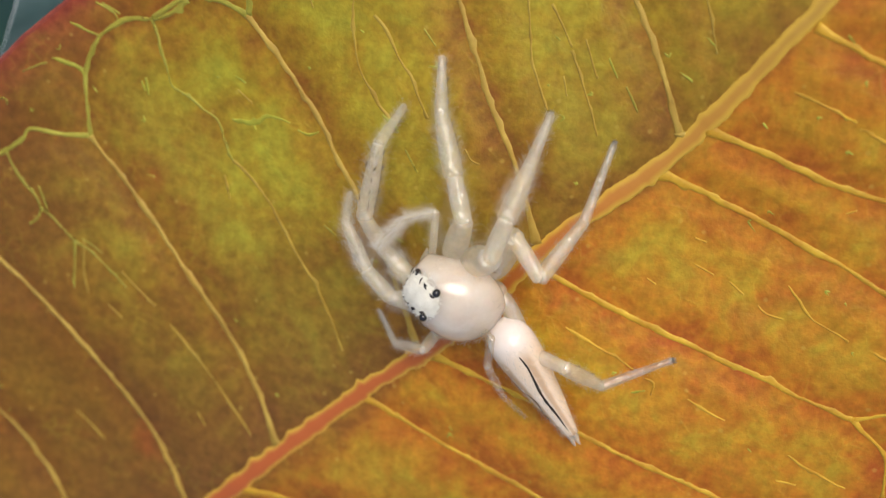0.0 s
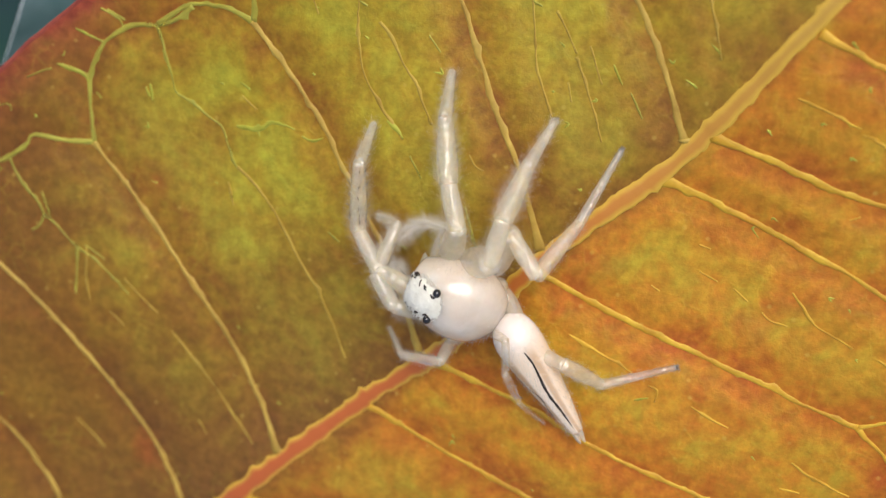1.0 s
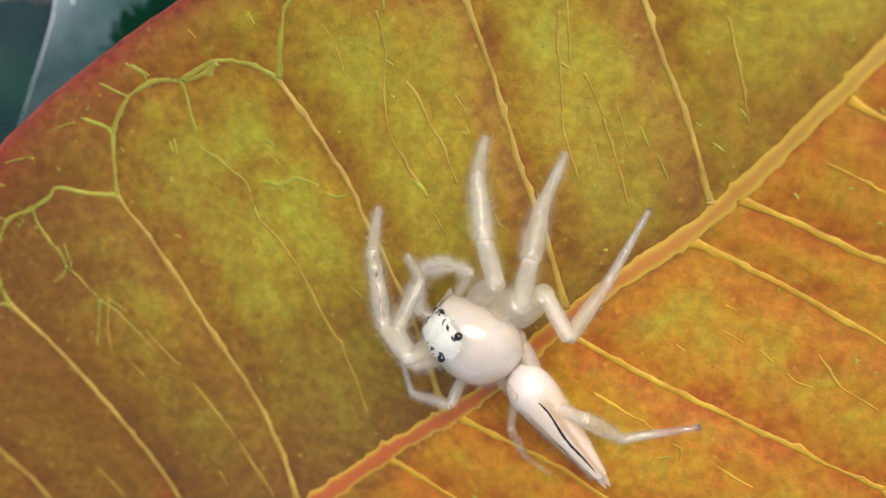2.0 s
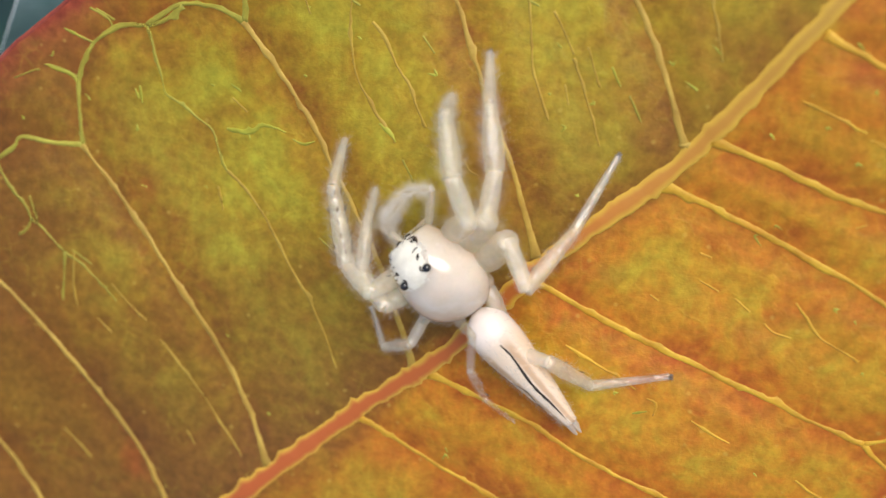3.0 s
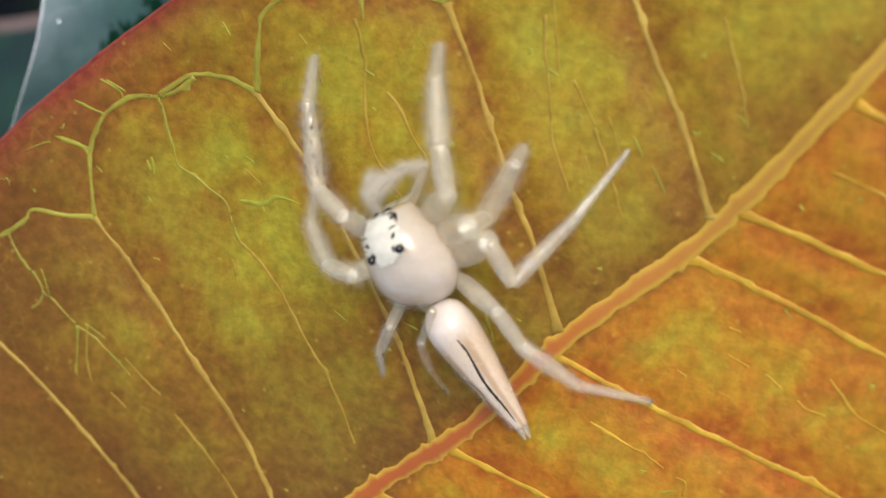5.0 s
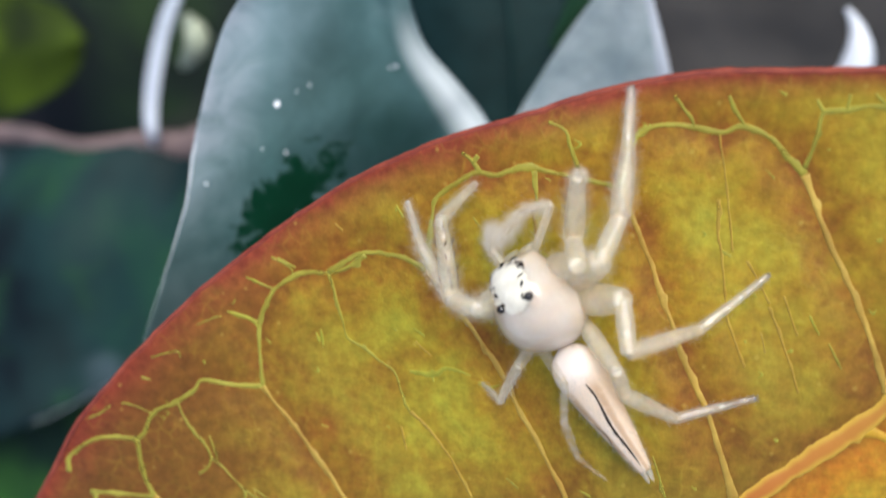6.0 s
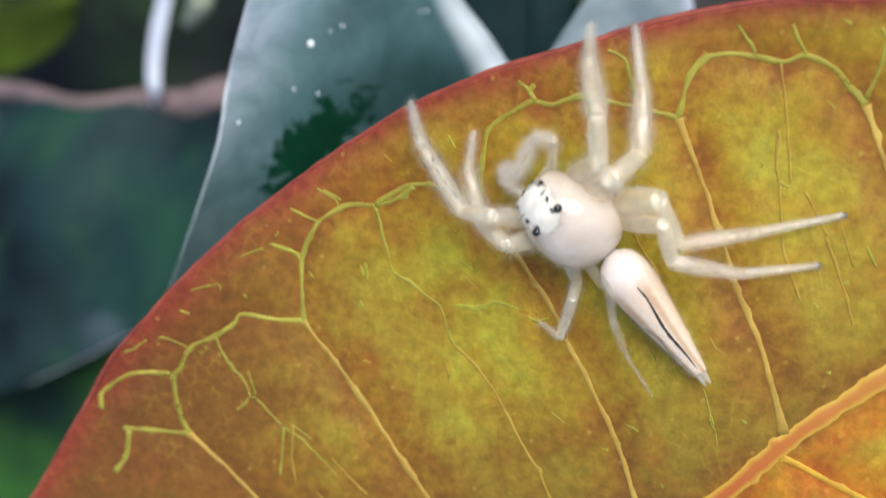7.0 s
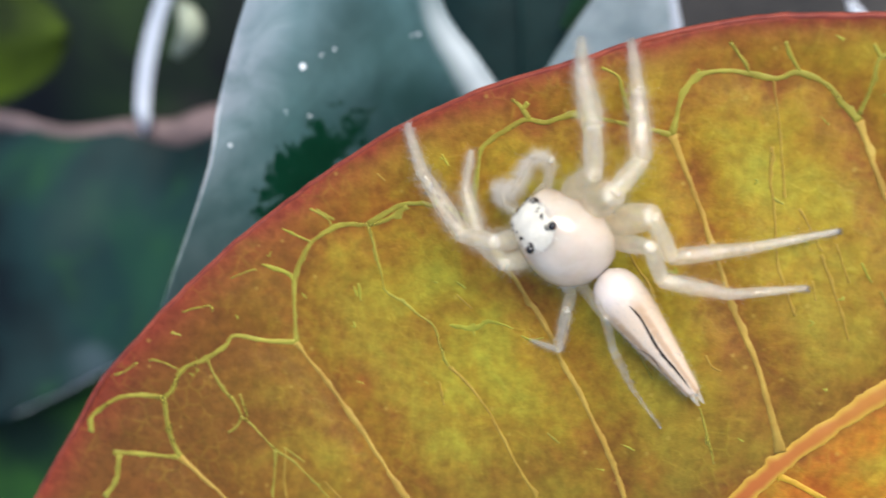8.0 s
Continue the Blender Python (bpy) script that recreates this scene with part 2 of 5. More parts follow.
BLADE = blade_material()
GOLD = vein_material("vein_gold", (0.33, 0.195, 0.030), (0.46, 0.32, 0.060), 0.16)
YELLOW = vein_material("vein_yellow", (0.42, 0.20, 0.014), (0.56, 0.36, 0.030), 0.16)
GREEN = vein_material("vein_green", (0.265, 0.23, 0.026), (0.38, 0.355, 0.050), 0.28)
TAN = vein_material("veinlet_tan", (0.32, 0.19, 0.022), (0.43, 0.30, 0.045), 0.26)
FLECK = vein_material("fleck_green", (0.28, 0.26, 0.024), (0.38, 0.395, 0.045), 0.22)
MIDRIB = midrib_material()
RIM = vein_material("leaf_rim", (0.13, 0.020, 0.014), (0.27, 0.058, 0.032))


# ---- shapes ----
def mesh_object(name, verts, faces, material, smooth=True, uvs=None, near=None):
    me = bpy.data.meshes.new(name)
    me.from_pydata([tuple(v) for v in verts], [], [tuple(f) for f in faces])
    if uvs is not None:
        layer = me.uv_layers.new(name="UVMap")
        flat = np.array(uvs, float)[[v for f in faces for v in f]]
        layer.data.foreach_set("uv", flat.ravel())
    if near is not None:
        layer = me.uv_layers.new(name="near_veins")
        flat = np.array(near, float)[[v for f in faces for v in f]]
        layer.data.foreach_set("uv", np.column_stack([flat, flat]).ravel())
    me.polygons.foreach_set("use_smooth", [smooth] * len(me.polygons))
    for mat in material if isinstance(material, (list, tuple)) else [material]:
        me.materials.append(mat)
    me.update()
    return new(name, me)


def part(name, made, parent, label=""):
    made.name = name
    made.parent = parent
    return tagged(made, label)


def curve_points(points, count):
    """A smooth curve through control points, evenly sampled."""
    p = np.array(points, float)
    if len(p) == 2:
        p = np.array([p[0], (p[0] + p[1]) / 2, p[1]])
    ends = np.vstack([2 * p[0] - p[1], p, 2 * p[-1] - p[-2]])
    out = []
    for i in range(1, len(ends) - 2):
        a, b, c, d = ends[i - 1:i + 3]
        for k in np.arange(24) / 24:
            out.append(0.5 * (2 * b + (c - a) * k + (2 * a - 5 * b + 4 * c - d) * k * k + (3 * b - a - 3 * c + d) * k ** 3))
    out = np.array(out + [p[-1]])
    run = np.r_[0, np.cumsum(np.linalg.norm(np.diff(out, axis=0), axis=1))]
    at = np.linspace(0, run[-1], count)
    return np.stack([np.interp(at, run, out[:, k]) for k in range(out.shape[1])], 1), run[-1]


# ---- the leaf that the spider walks on; millimetres, z up from the blade ----
MID = [(-36, -40), (-24, -28), (-9.0, -13.8), (-2.4, -8.0), (1.5, -4.85), (5.4, -0.65), (9.6, 2.95), (12.1, 5.75), (14.4, 8.6), (17.6, 12.4)]
LEFT = [(-36.0, -40.0), (-37.5, -28.0), (-31.79, -14.1), (-27.05, -6.72), (-23.28, -0.97), (-20.52, 2.28), (-16.18, 6.5), (-11.19, 10.05), (-6.3, 12.45), (-1.3, 14.0), (2.9, 14.95), (7.5, 15.2), (12.5, 14.8), (17.6, 12.4)]
RIGHT = [(-36, -40), (-22, -37), (-6, -32), (8, -24.5), (17.5, -15.5), (20.85, -8.9), (21.25, -4.8), (21.0, 0.5), (20.1, 5.4), (19.35, 9.1), (17.6, 12.4)]
ROWS, ACROSS = 300, 110


def lift(x, y):
    """The gentle waves of the blade, in millimetres; it curls up towards its outer flank."""
    return 0.22 * np.sin(0.33 * x + 0.2 * y + 0.6) + 0.16 * np.sin(0.47 * y - 0.21 * x + 1.0) + 0.012 * np.clip(-x - 10, 0, 12) ** 2


OLIVE_SIDE = [
    [(10.15, 4.2), (9.05, 7.3), (8.05, 9.4), (7.2, 11.59)],
    [(5.1, -0.5), (4.3, 2.3), (3.1, 5.2), (1.9, 8.5), (0.92, 11.04)],
    [(0.2, -5.8), (-1.2, -1.3), (-2.8, 2.0), (-4.4, 4.7), (-6.6, 7.65)],
    [(-6.2, -10.9), (-7.5, -7.3), (-9.2, -4.2), (-11.29, -1.19), (-13.99, 2.37)],
    [(-10.4, -15.3), (-12.37, -10.96), (-15.97, -5.86), (-19.18, -2.78)],
    [(-15.62, -19.69), (-17.37, -14.55), (-19.72, -10.58), (-24.36, -6.34)],
]
ORANGE_SIDE = [
    [(14.5, 8.15), (16.1, 7.4), (17.55, 6.6)],
    [(11.1, 4.35), (13.3, 3.55), (15.95, 2.53), (18.9, 1.91)],
    [(9.5, 2.6), (12.4, 1.4), (15.6, -0.12), (18.69, -1.58)],
    [(5.2, -1.5), (8.65, -3.1), (12.4, -4.5), (17.2, -6.33)],
    [(0.8, -5.8), (3.2, -6.55), (5.1, -7.15), (7.0, -8.1), (9.8, -9.2), (12.9, -10.4), (16.4, -12.2)],
    [(-2.0, -8.3), (1.2, -9.65), (4.9, -11.2), (10.0, -13.6)],
    [(-8.0, -13.2), (-5.2, -13.4), (-1.0, -14.6), (5.0, -17.5)],
    [(-12.57, -17.44), (-8.0, -18.4), (-1.0, -20.8)],
]
SECONDARY = OLIVE_SIDE + ORANGE_SIDE
for vein_line in SECONDARY:
    # every vein springs from the flank of the midrib
    root = Vector(vein_line[0])
    feet = [Vector(a).lerp(Vector(b), min(1.0, max(0.0, (root - Vector(a)).dot(Vector(b) - Vector(a)) / (Vector(b) - Vector(a)).length_squared))) for a, b in zip(MID, MID[1:])]
    foot = min(feet, key=lambda q: (q - root).length)
    if (root - foot).length > 0.38:
        vein_line.insert(0, tuple(foot + (root - foot).normalized() * 0.36))
LOOPS_BASE = [
    [(-13.99, 2.37), (-14.00, 3.72), (-13.88, 5.13), (-13.16, 6.53), (-11.98, 7.24), (-10.59, 7.32), (-9.64, 7.77), (-9.15, 8.13)],
    [(-10.81, 7.34), (-9.41, 8.14), (-7.80, 8.14), (-6.60, 7.65)],
    [(-13.99, 2.37), (-14.98, 2.40), (-16.46, 2.63), (-16.84, 2.26), (-17.70, 1.64), (-18.81, 1.12), (-19.26, 0.24), (-19.71, -0.15)],
    [(-19.71, -0.15), (-20.96, -0.05), (-21.82, -0.31), (-22.86, -1.04), (-23.10, -1.84)],
    [(-19.71, -0.15), (-19.56, -1.79), (-19.18, -2.78)],
    [(-19.18, -2.78), (-20.86, -2.72), (-22.07, -2.67)],
    [(-21.82, -2.74), (-22.02, -3.88), (-22.63, -4.72)],
]
LOOPS_BAR = [
    [(-6.60, 7.65), (-6.42, 8.83), (-6.24, 9.45), (-5.92, 10.54), (-4.45, 11.55), (-3.62, 11.48), (-2.38, 11.73), (0.13, 11.24), (0.92, 11.04)],
    [(0.92, 11.04), (1.19, 12.24), (1.66, 13.04), (2.81, 13.33), (4.34, 13.03), (5.08, 13.23), (6.03, 12.84), (7.20, 11.59)],
]
LOOPS = LOOPS_BASE + LOOPS_BAR
RIGHT_LOOPS = [
    [(16.24, 7.28), (17.10, 6.95), (17.68, 6.60), (18.21, 5.86), (18.62, 5.39), (19.15, 4.74), (19.53, 3.78), (19.66, 2.60), (18.90, 1.91)],
    [(18.90, 1.91), (19.43, 1.36), (19.97, 0.62)],
    [(18.69, -1.58), (20.00, -1.33), (20.22, -0.78), (20.06, -0.18), (19.27, 0.22), (18.12, 0.27)],
    [(18.69, -1.58), (19.17, -2.42), (19.58, -3.01), (19.40, -3.71), (19.26, -4.19), (18.90, -5.53), (17.95, -6.05), (17.20, -6.33)],
    [(17.20, -6.33), (18.28, -7.45), (18.55, -8.15), (18.57, -9.43)],
]
TIP_LOOPS = [
    [(7.18, 11.82), (7.62, 13.04), (7.79, 13.80), (8.52, 13.86), (9.33, 14.01), (10.05, 13.80), (10.52, 13.48)],
    [(10.41, 13.62), (10.49, 12.75), (10.42, 11.38)],
    [(9.87, 13.89), (9.40, 14.42)],
    [(7.79, 13.80), (7.54, 14.23)],
    [(2.83, 14.32), (3.32, 13.60), (3.51, 13.19)],
    [(4.67, 14.34), (4.91, 13.78), (5.22, 13.22)],
    [(8.52, 13.86), (8.60, 14.40)],
]
BAR_FORKS = [
    [(-2.17, 11.66), (-2.13, 11.09), (-2.09, 10.42)],
    [(-0.59, 11.77), (-0.86, 12.65), (-1.02, 13.16), (-1.58, 13.45)],
    [(-4.23, 11.57), (-4.55, 12.07), (-4.85, 12.32)],
    [(-4.47, 11.95), (-4.24, 12.20)],
]
FORKS_BASE = [
    [(-10.82, 7.27), (-10.50, 6.08), (-10.33, 5.39), (-10.19, 4.70), (-9.79, 4.41), (-9.07, 3.88), (-8.33, 3.42), (-8.09, 2.97), (-7.86, 2.17), (-7.61, 1.73)],
    [(-7.61, 1.73), (-6.97, 1.20), (-6.34, 0.56), (-5.73, -0.32), (-5.02, -1.71), (-4.12, -3.38), (-3.46, -4.99), (-3.12, -6.13)],
    [(-17.71, 1.59), (-17.20, 0.54), (-16.53, -0.30), (-16.31, -0.78), (-15.96, -1.07), (-15.48, -1.58), (-14.88, -2.15), (-14.16, -2.58), (-13.32, -3.37), (-12.61, -4.05)],
    [(-16.31, -0.78), (-16.58, -1.28), (-16.95, -1.54)],
    [(-14.88, -2.15), (-14.98, -3.24), (-15.07, -4.24)],
]
FORKS_BAR = [
    [(-2.37, 10.48), (-2.12, 9.44), (-2.06, 8.64), (-2.14, 7.31), (-1.93, 5.91), (-1.46, 5.07), (-0.87, 4.14), (-0.56, 3.84), (-0.37, 3.48)],
    [(-1.28, 7.89), (-0.79, 7.28), (-0.33, 6.34), (0.13, 5.63), (0.49, 4.90), (0.85, 4.18)],
    [(4.34, 10.68), (4.34, 9.47), (4.47, 8.83), (4.62, 7.66), (4.75, 6.44), (5.12, 5.43), (5.37, 4.71)],
]
FORKS = FORKS_BASE + FORKS_BAR
FORKS_TIP = [
    [(5.36, 8.51), (5.82, 7.72), (6.17, 7.03)],
    [(6.18, 6.93), (6.55, 5.93), (6.92, 4.91), (7.24, 3.88)],
    [(4.34, 13.03), (4.53, 11.85), (4.73, 10.07), (4.88, 8.87)],
    [(10.30, 10.73), (10.63, 9.60), (11.08, 8.06), (11.27, 7.08)],
    [(-13.88, 5.13), (-14.79, 5.60), (-15.13, 5.65)],
    [(-16.39, 5.09), (-15.70, 5.37), (-15.36, 5.44)],
    [(-13.16, 6.53), (-14.04, 7.03)],
    [(-12.20, 7.47), (-12.86, 7.91)],
    [(-18.42, 3.67), (-17.95, 3.84), (-17.26, 3.95), (-17.22, 3.67)],
    [(-18.97, 2.79), (-18.60, 2.67)],
    [(-18.93, 1.12), (-19.81, 1.61), (-20.05, 1.54)],
    [(-20.53, 1.48), (-21.04, 1.10), (-21.55, 0.84)],
    [(-13.10, 7.93), (-12.42, 7.50), (-12.34, 7.16)],
    [(-2.06, 8.64), (-1.75, 8.46)],
    [(4.47, 8.83), (4.84, 8.66)],
    [(-0.04, 2.89), (0.43, 2.04)],
]
STROKES = [
    [(0.64, 7.46), (1.10, 6.85)],
    [(2.33, 3.11), (2.56, 2.69), (2.89, 2.54)],
    [(5.92, 5.99), (6.07, 5.28)],
    [(8.20, 5.73), (8.66, 4.83)],
    [(-12.79, -3.35), (-12.06, -4.13), (-11.33, -4.79)],
    [(-10.75, -5.58), (-10.28, -6.20), (-9.59, -7.21), (-8.88, -8.22), (-8.15, -9.34), (-7.37, -10.56)],
    [(-14.56, -2.02), (-13.67, -2.57)],
    [(-14.45, -2.06), (-14.54, -3.33), (-14.43, -4.47)],
    [(-13.55, -4.91), (-12.95, -5.52)],
    [(-3.60, -0.56), (-3.12, -0.94)],
    [(-9.90, -9.72), (-9.53, -10.35)],
    [(-15.92, -10.43), (-14.72, -11.77)],
    [(-16.35, 0.17), (-16.05, -0.93)],
    [(-8.00, 1.10), (-7.80, 0.17)],
    [(-4.01, 9.04), (-3.72, 8.08)],
    [(-4.53, 9.87), (-4.27, 9.52)],
    [(-10.27, 9.39), (-9.98, 9.11)],
    [(-7.25, 4.67), (-6.64, 4.15)],
    [(2.20, 1.10), (2.75, -1.12)],
    [(6.66, 7.34), (7.14, 5.97)],
]
RIGHT_STROKES = [
    [(6.33, -3.78), (7.46, -4.33), (8.59, -4.87), (9.04, -5.15)],
    [(9.49, -5.44), (9.83, -5.62), (9.76, -6.09)],
    [(11.15, -6.10), (11.70, -6.43), (12.58, -6.84)],
    [(11.05, -0.84), (11.74, -1.17)],
    [(12.33, -1.37), (12.88, -1.81)],
    [(13.42, -2.17), (13.75, -2.46), (14.37, -2.59)],
    [(14.45, -1.27), (14.80, -1.76), (15.25, -2.35), (16.71, -3.11)],
    [(10.98, 0.20), (11.40, 0.06)],
    [(9.32, -1.52), (9.65, -1.72)],
    [(16.26, 4.76), (16.73, 4.66)],
    [(16.13, 1.63), (16.49, 1.77)],
    [(18.61, 5.49), (19.61, 5.50), (19.94, 4.99)],
    [(17.84, 6.80), (19.26, 6.93)],
    [(13.98, 5.89), (15.17, 5.44), (16.15, 5.01)],
    [(16.56, 4.64), (17.65, 4.13)],
    [(17.60, -3.45), (18.94, -4.01), (19.26, -4.19), (20.19, -4.72)],
    [(15.01, -8.04), (15.78, -8.56), (17.20, -9.23)],
    [(14.66, -9.19), (15.41, -9.30)],
]
GREEN_TIPS = [
    [(-7.56, 3.44), (-6.55, 3.34), (-6.03, 3.67), (-5.40, 3.64), (-4.97, 3.50)],
    [(-4.65, 3.26), (-4.20, 3.08), (-3.77, 3.22)],
    [(-6.62, 3.38), (-6.53, 3.11)],
    [(7.53, 6.71), (7.88, 6.02)],
    [(-0.99, 4.17), (-0.56, 3.84), (-0.32, 3.53)],
    [(-11.28, 4.94), (-11.22, 4.24)],
    [(-7.58, 10.23), (-7.33, 9.77)],
    [(-15.06, 5.64), (-14.18, 5.24), (-13.98, 4.89)],
    [(-14.23, 7.10), (-13.45, 6.66)],
    [(-11.48, 4.81), (-11.35, 4.39)],
    [(18.79, -5.48), (19.14, -5.51)],
    [(19.14, -3.98), (19.37, -4.35)],
    [(9.00, -6.08), (9.53, -5.94)],
]
MINOR = TIP_LOOPS + BAR_FORKS + FORKS + FORKS_TIP + STROKES + RIGHT_STROKES


def blade_rows():
    mid, _ = curve_points(MID, ROWS)
    left, _ = curve_points(LEFT, ROWS)
    right, _ = curve_points(RIGHT, ROWS)
    return mid, left, right


def near_distance(xy, lines):
    """Distance of each point from the nearest of the lines."""
    best = np.full(len(xy), 99.0)
    for line in lines:
        c, _ = curve_points(line, 26)
        a, b = c[:-1], c[1:]
        for p, q in zip(a, b):
            e = q - p
            k = np.clip(((xy - p) @ e) / (e @ e + 1e-12), 0, 1)
            best = np.minimum(best, np.linalg.norm(xy - p - k[:, None] * e, axis=1))
    return best


def blade_height(xy):
    """Height of the upper face: waves, and soft quilting between the veins."""
    far = np.minimum(near_distance(xy, SECONDARY + LOOPS + RIGHT_LOOPS + [MID]) / 1.5, 1.0)
    fine = np.minimum(near_distance(xy, MINOR) / 0.7, 1.0)
    return lift(xy[:, 0], xy[:, 1]) + 0.16 * far * far * (3 - 2 * far) + 0.04 * fine


def build_blade():
    mid, left, right = blade_rows()
    f = np.linspace(-1, 1, 2 * ACROSS + 1)
    f = np.sign(f) * np.abs(f) ** 0.9
    grid = np.where((f < 0)[None, :, None], mid[:, None] + (left - mid)[:, None] * np.abs(f)[None, :, None], mid[:, None] + (right - mid)[:, None] * np.abs(f)[None, :, None])
    flat = grid.reshape(-1, 2)
    z = blade_height(flat)
    top = np.column_stack([flat, z])
    n = len(f)
    under = top - [0, 0, 0.22]
    verts = np.vstack([top, under]) * MM
    m = len(top)
    faces = []
    for i in range(ROWS - 1):
        for j in range(n - 1):
            a, b, c, d = i * n + j, i * n + j + 1, (i + 1) * n + j + 1, (i + 1) * n + j
            faces.append((a, b, c, d))
            faces.append((m + d, m + c, m + b, m + a))
    for i in range(ROWS - 1):
        for j, flip in ((0, False), (n - 1, True)):
            a, b = i * n + j, (i + 1) * n + j
            q = (a, b, m + b, m + a)
            faces.append(q[::-1] if flip else q)
    u = np.repeat(np.linspace(0, 1, ROWS), n)
    v = np.tile(f / 2 + 0.5, ROWS)
    uv = np.column_stack([u, v])
    far = np.minimum(near_distance(flat, SECONDARY + LOOPS + RIGHT_LOOPS + [MID]) / 2.2, 1.0) * 0.8 + np.minimum(near_distance(flat, MINOR) / 1.2, 1.0) * 0.2
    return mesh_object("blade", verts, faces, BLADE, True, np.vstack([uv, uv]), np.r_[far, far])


def ridge(points, width, material, tip=0.55, flare=1.0, rough=0.12, seed=0, height=0.30, uv=False, spread=7, spur=0.6, loose=False, knot=0.0):
    """A raised rib along a smooth line on the blade; it narrows to tip of its width and flares at its root."""
    rng = np.random.default_rng(seed)
    _, length = curve_points(points, 8)
    count = max(8, int(length / 0.16))
    c, length = curve_points(points, count)
    wander = np.convolve(rng.normal(0, 1, count + 8), np.ones(5) / 5, "valid")[:count]
    wander2 = np.convolve(rng.normal(0, 1, count + 8), np.ones(5) / 5, "valid")[:count]
    d = np.gradient(c, axis=0)
    d /= np.linalg.norm(d, axis=1)[:, None] + 1e-9
    side = np.column_stack([-d[:, 1], d[:, 0]])
    c = c + side * wander[:, None] * 0.04 * min(1, length / 3)
    s = np.linspace(0, length, count)
    w = width * (1 + (tip - 1) * s / length) * (1 + rough * 2.2 * wander2) + width * flare * np.exp(-s / 0.48) + width * knot * np.exp(-(length - s) / 0.28)
    if loose:
        w = w * np.minimum(1, np.minimum(s + 0.04, length - s + 0.04) / 0.3)
    flank = np.zeros((2, count))
    for _ in range(int(length / 1.1)):
        flank[rng.integers(2)] += rng.uniform(0.06, 0.16) * spur * np.exp(-((s - rng.uniform(0.4, length)) / rng.uniform(0.10, 0.20)) ** 2)
    w = np.maximum(w, 0.055)
    z = blade_height(c)
    verts, uvs = [], []
    for i in range(count):
        for k in range(spread):
            a = math.pi * k / (spread - 1)
            off = -math.cos(a) * (w[i] / 2 + flank[int(math.cos(a) > 0), i])
            up = math.sin(a) * max(0.042, min(w[i], 1.5 * width) * height * 0.75) + 0.012
            verts.append((c[i, 0] + side[i, 0] * off, c[i, 1] + side[i, 1] * off, z[i] + up))
            uvs.append((i / (count - 1), k / (spread - 1)))
    faces = [(i * spread + k + 1, i * spread + k, (i + 1) * spread + k, (i + 1) * spread + k + 1) for i in range(count - 1) for k in range(spread - 1)]
    faces += [tuple(range(spread)), tuple(range((count - 1) * spread, count * spread))[::-1]]
    return mesh_object("vein", np.array(verts) * MM, faces, material, True, uvs if uv else None)


def build_rim(points, name):
    """The thickened, slightly rolled edge of the blade."""
    c, length = curve_points(points, 260)
    z = lift(c[:, 0], c[:, 1]) + 0.06
    d = np.gradient(c, axis=0)
    d /= np.linalg.norm(d, axis=1)[:, None] + 1e-9
    side = np.column_stack([-d[:, 1], d[:, 0]])
    rng = np.random.default_rng(5)
    wob = np.convolve(rng.normal(0, 1, 268), np.ones(9) / 9, "valid")[:260] * 0.10
    verts = []
    for i in range(260):
        for k in range(8):
            a = 2 * math.pi * k / 8
            off = math.cos(a) * 0.13 + wob[i]
            verts.append((c[i, 0] + side[i, 0] * off, c[i, 1] + side[i, 1] * off, z[i] + math.sin(a) * 0.17))
    faces = [(i * 8 + k, i * 8 + (k + 1) % 8, (i + 1) * 8 + (k + 1) % 8, (i + 1) * 8 + k) for i in range(259) for k in range(8)]
    return mesh_object(name, np.array(verts) * MM, faces, RIM)


def build_flecks():
    """Short pale green ends of veinlets, many and small: forked strokes lying on the blade."""
    rng = random.Random(11)
    mid, left, right = blade_rows()
    strokes = []
    for _ in range(110):
        i = rng.randrange(110, ROWS - 6)
        f = rng.uniform(0.04, 0.95) ** 0.8
        side = left if rng.random() < 0.6 else right
        c = mid[i] + (side[i] - mid[i]) * f
        along = side[i] - mid[i]
        a = math.atan2(along[1], along[0]) + rng.gauss(0, 0.22) + (0.5 if side is left else -0.35)
        strokes.append((c, a, rng.uniform(0.12, 0.45) * rng.choice((0.6, 1.0, 1.4)), rng.uniform(0.03, 0.06)))
        if rng.random() < 0.45:
            strokes.append((c, a + rng.choice((-1, 1)) * rng.uniform(0.7, 1.5), rng.uniform(0.12, 0.35), rng.uniform(0.035, 0.07)))
    ends = np.array([s[0] for s in strokes])
    heights = blade_height(ends)
    verts, faces = [], []
    for (c, a, length, w), z in zip(strokes, heights):
        d, n = np.array([math.cos(a), math.sin(a)]), np.array([-math.sin(a), math.cos(a)])
        b = len(verts)
        for k, ww in ((0.0, 0.9), (0.35, 1.0), (0.7, 0.55)):
            q = c + d * length * k + n * length * 0.04 * k * k
            verts += [(*(q + n * w * ww), z - 0.01), (*q, z + 0.045), (*(q - n * w * ww), z - 0.01)]
        q = c + d * length + n * length * 0.04
        verts.append((*q, z + 0.01))
        for r in (0, 3):
            faces += [(b + r + 1, b + r, b + r + 3, b + r + 4), (b + r + 2, b + r + 1, b + r + 4, b + r + 5)]
        faces += [(b + 7, b + 6, b + 9), (b + 8, b + 7, b + 9), (b, b + 1, b + 2)]
    return mesh_object("fleck", np.array(verts) * MM, faces, FLECK)


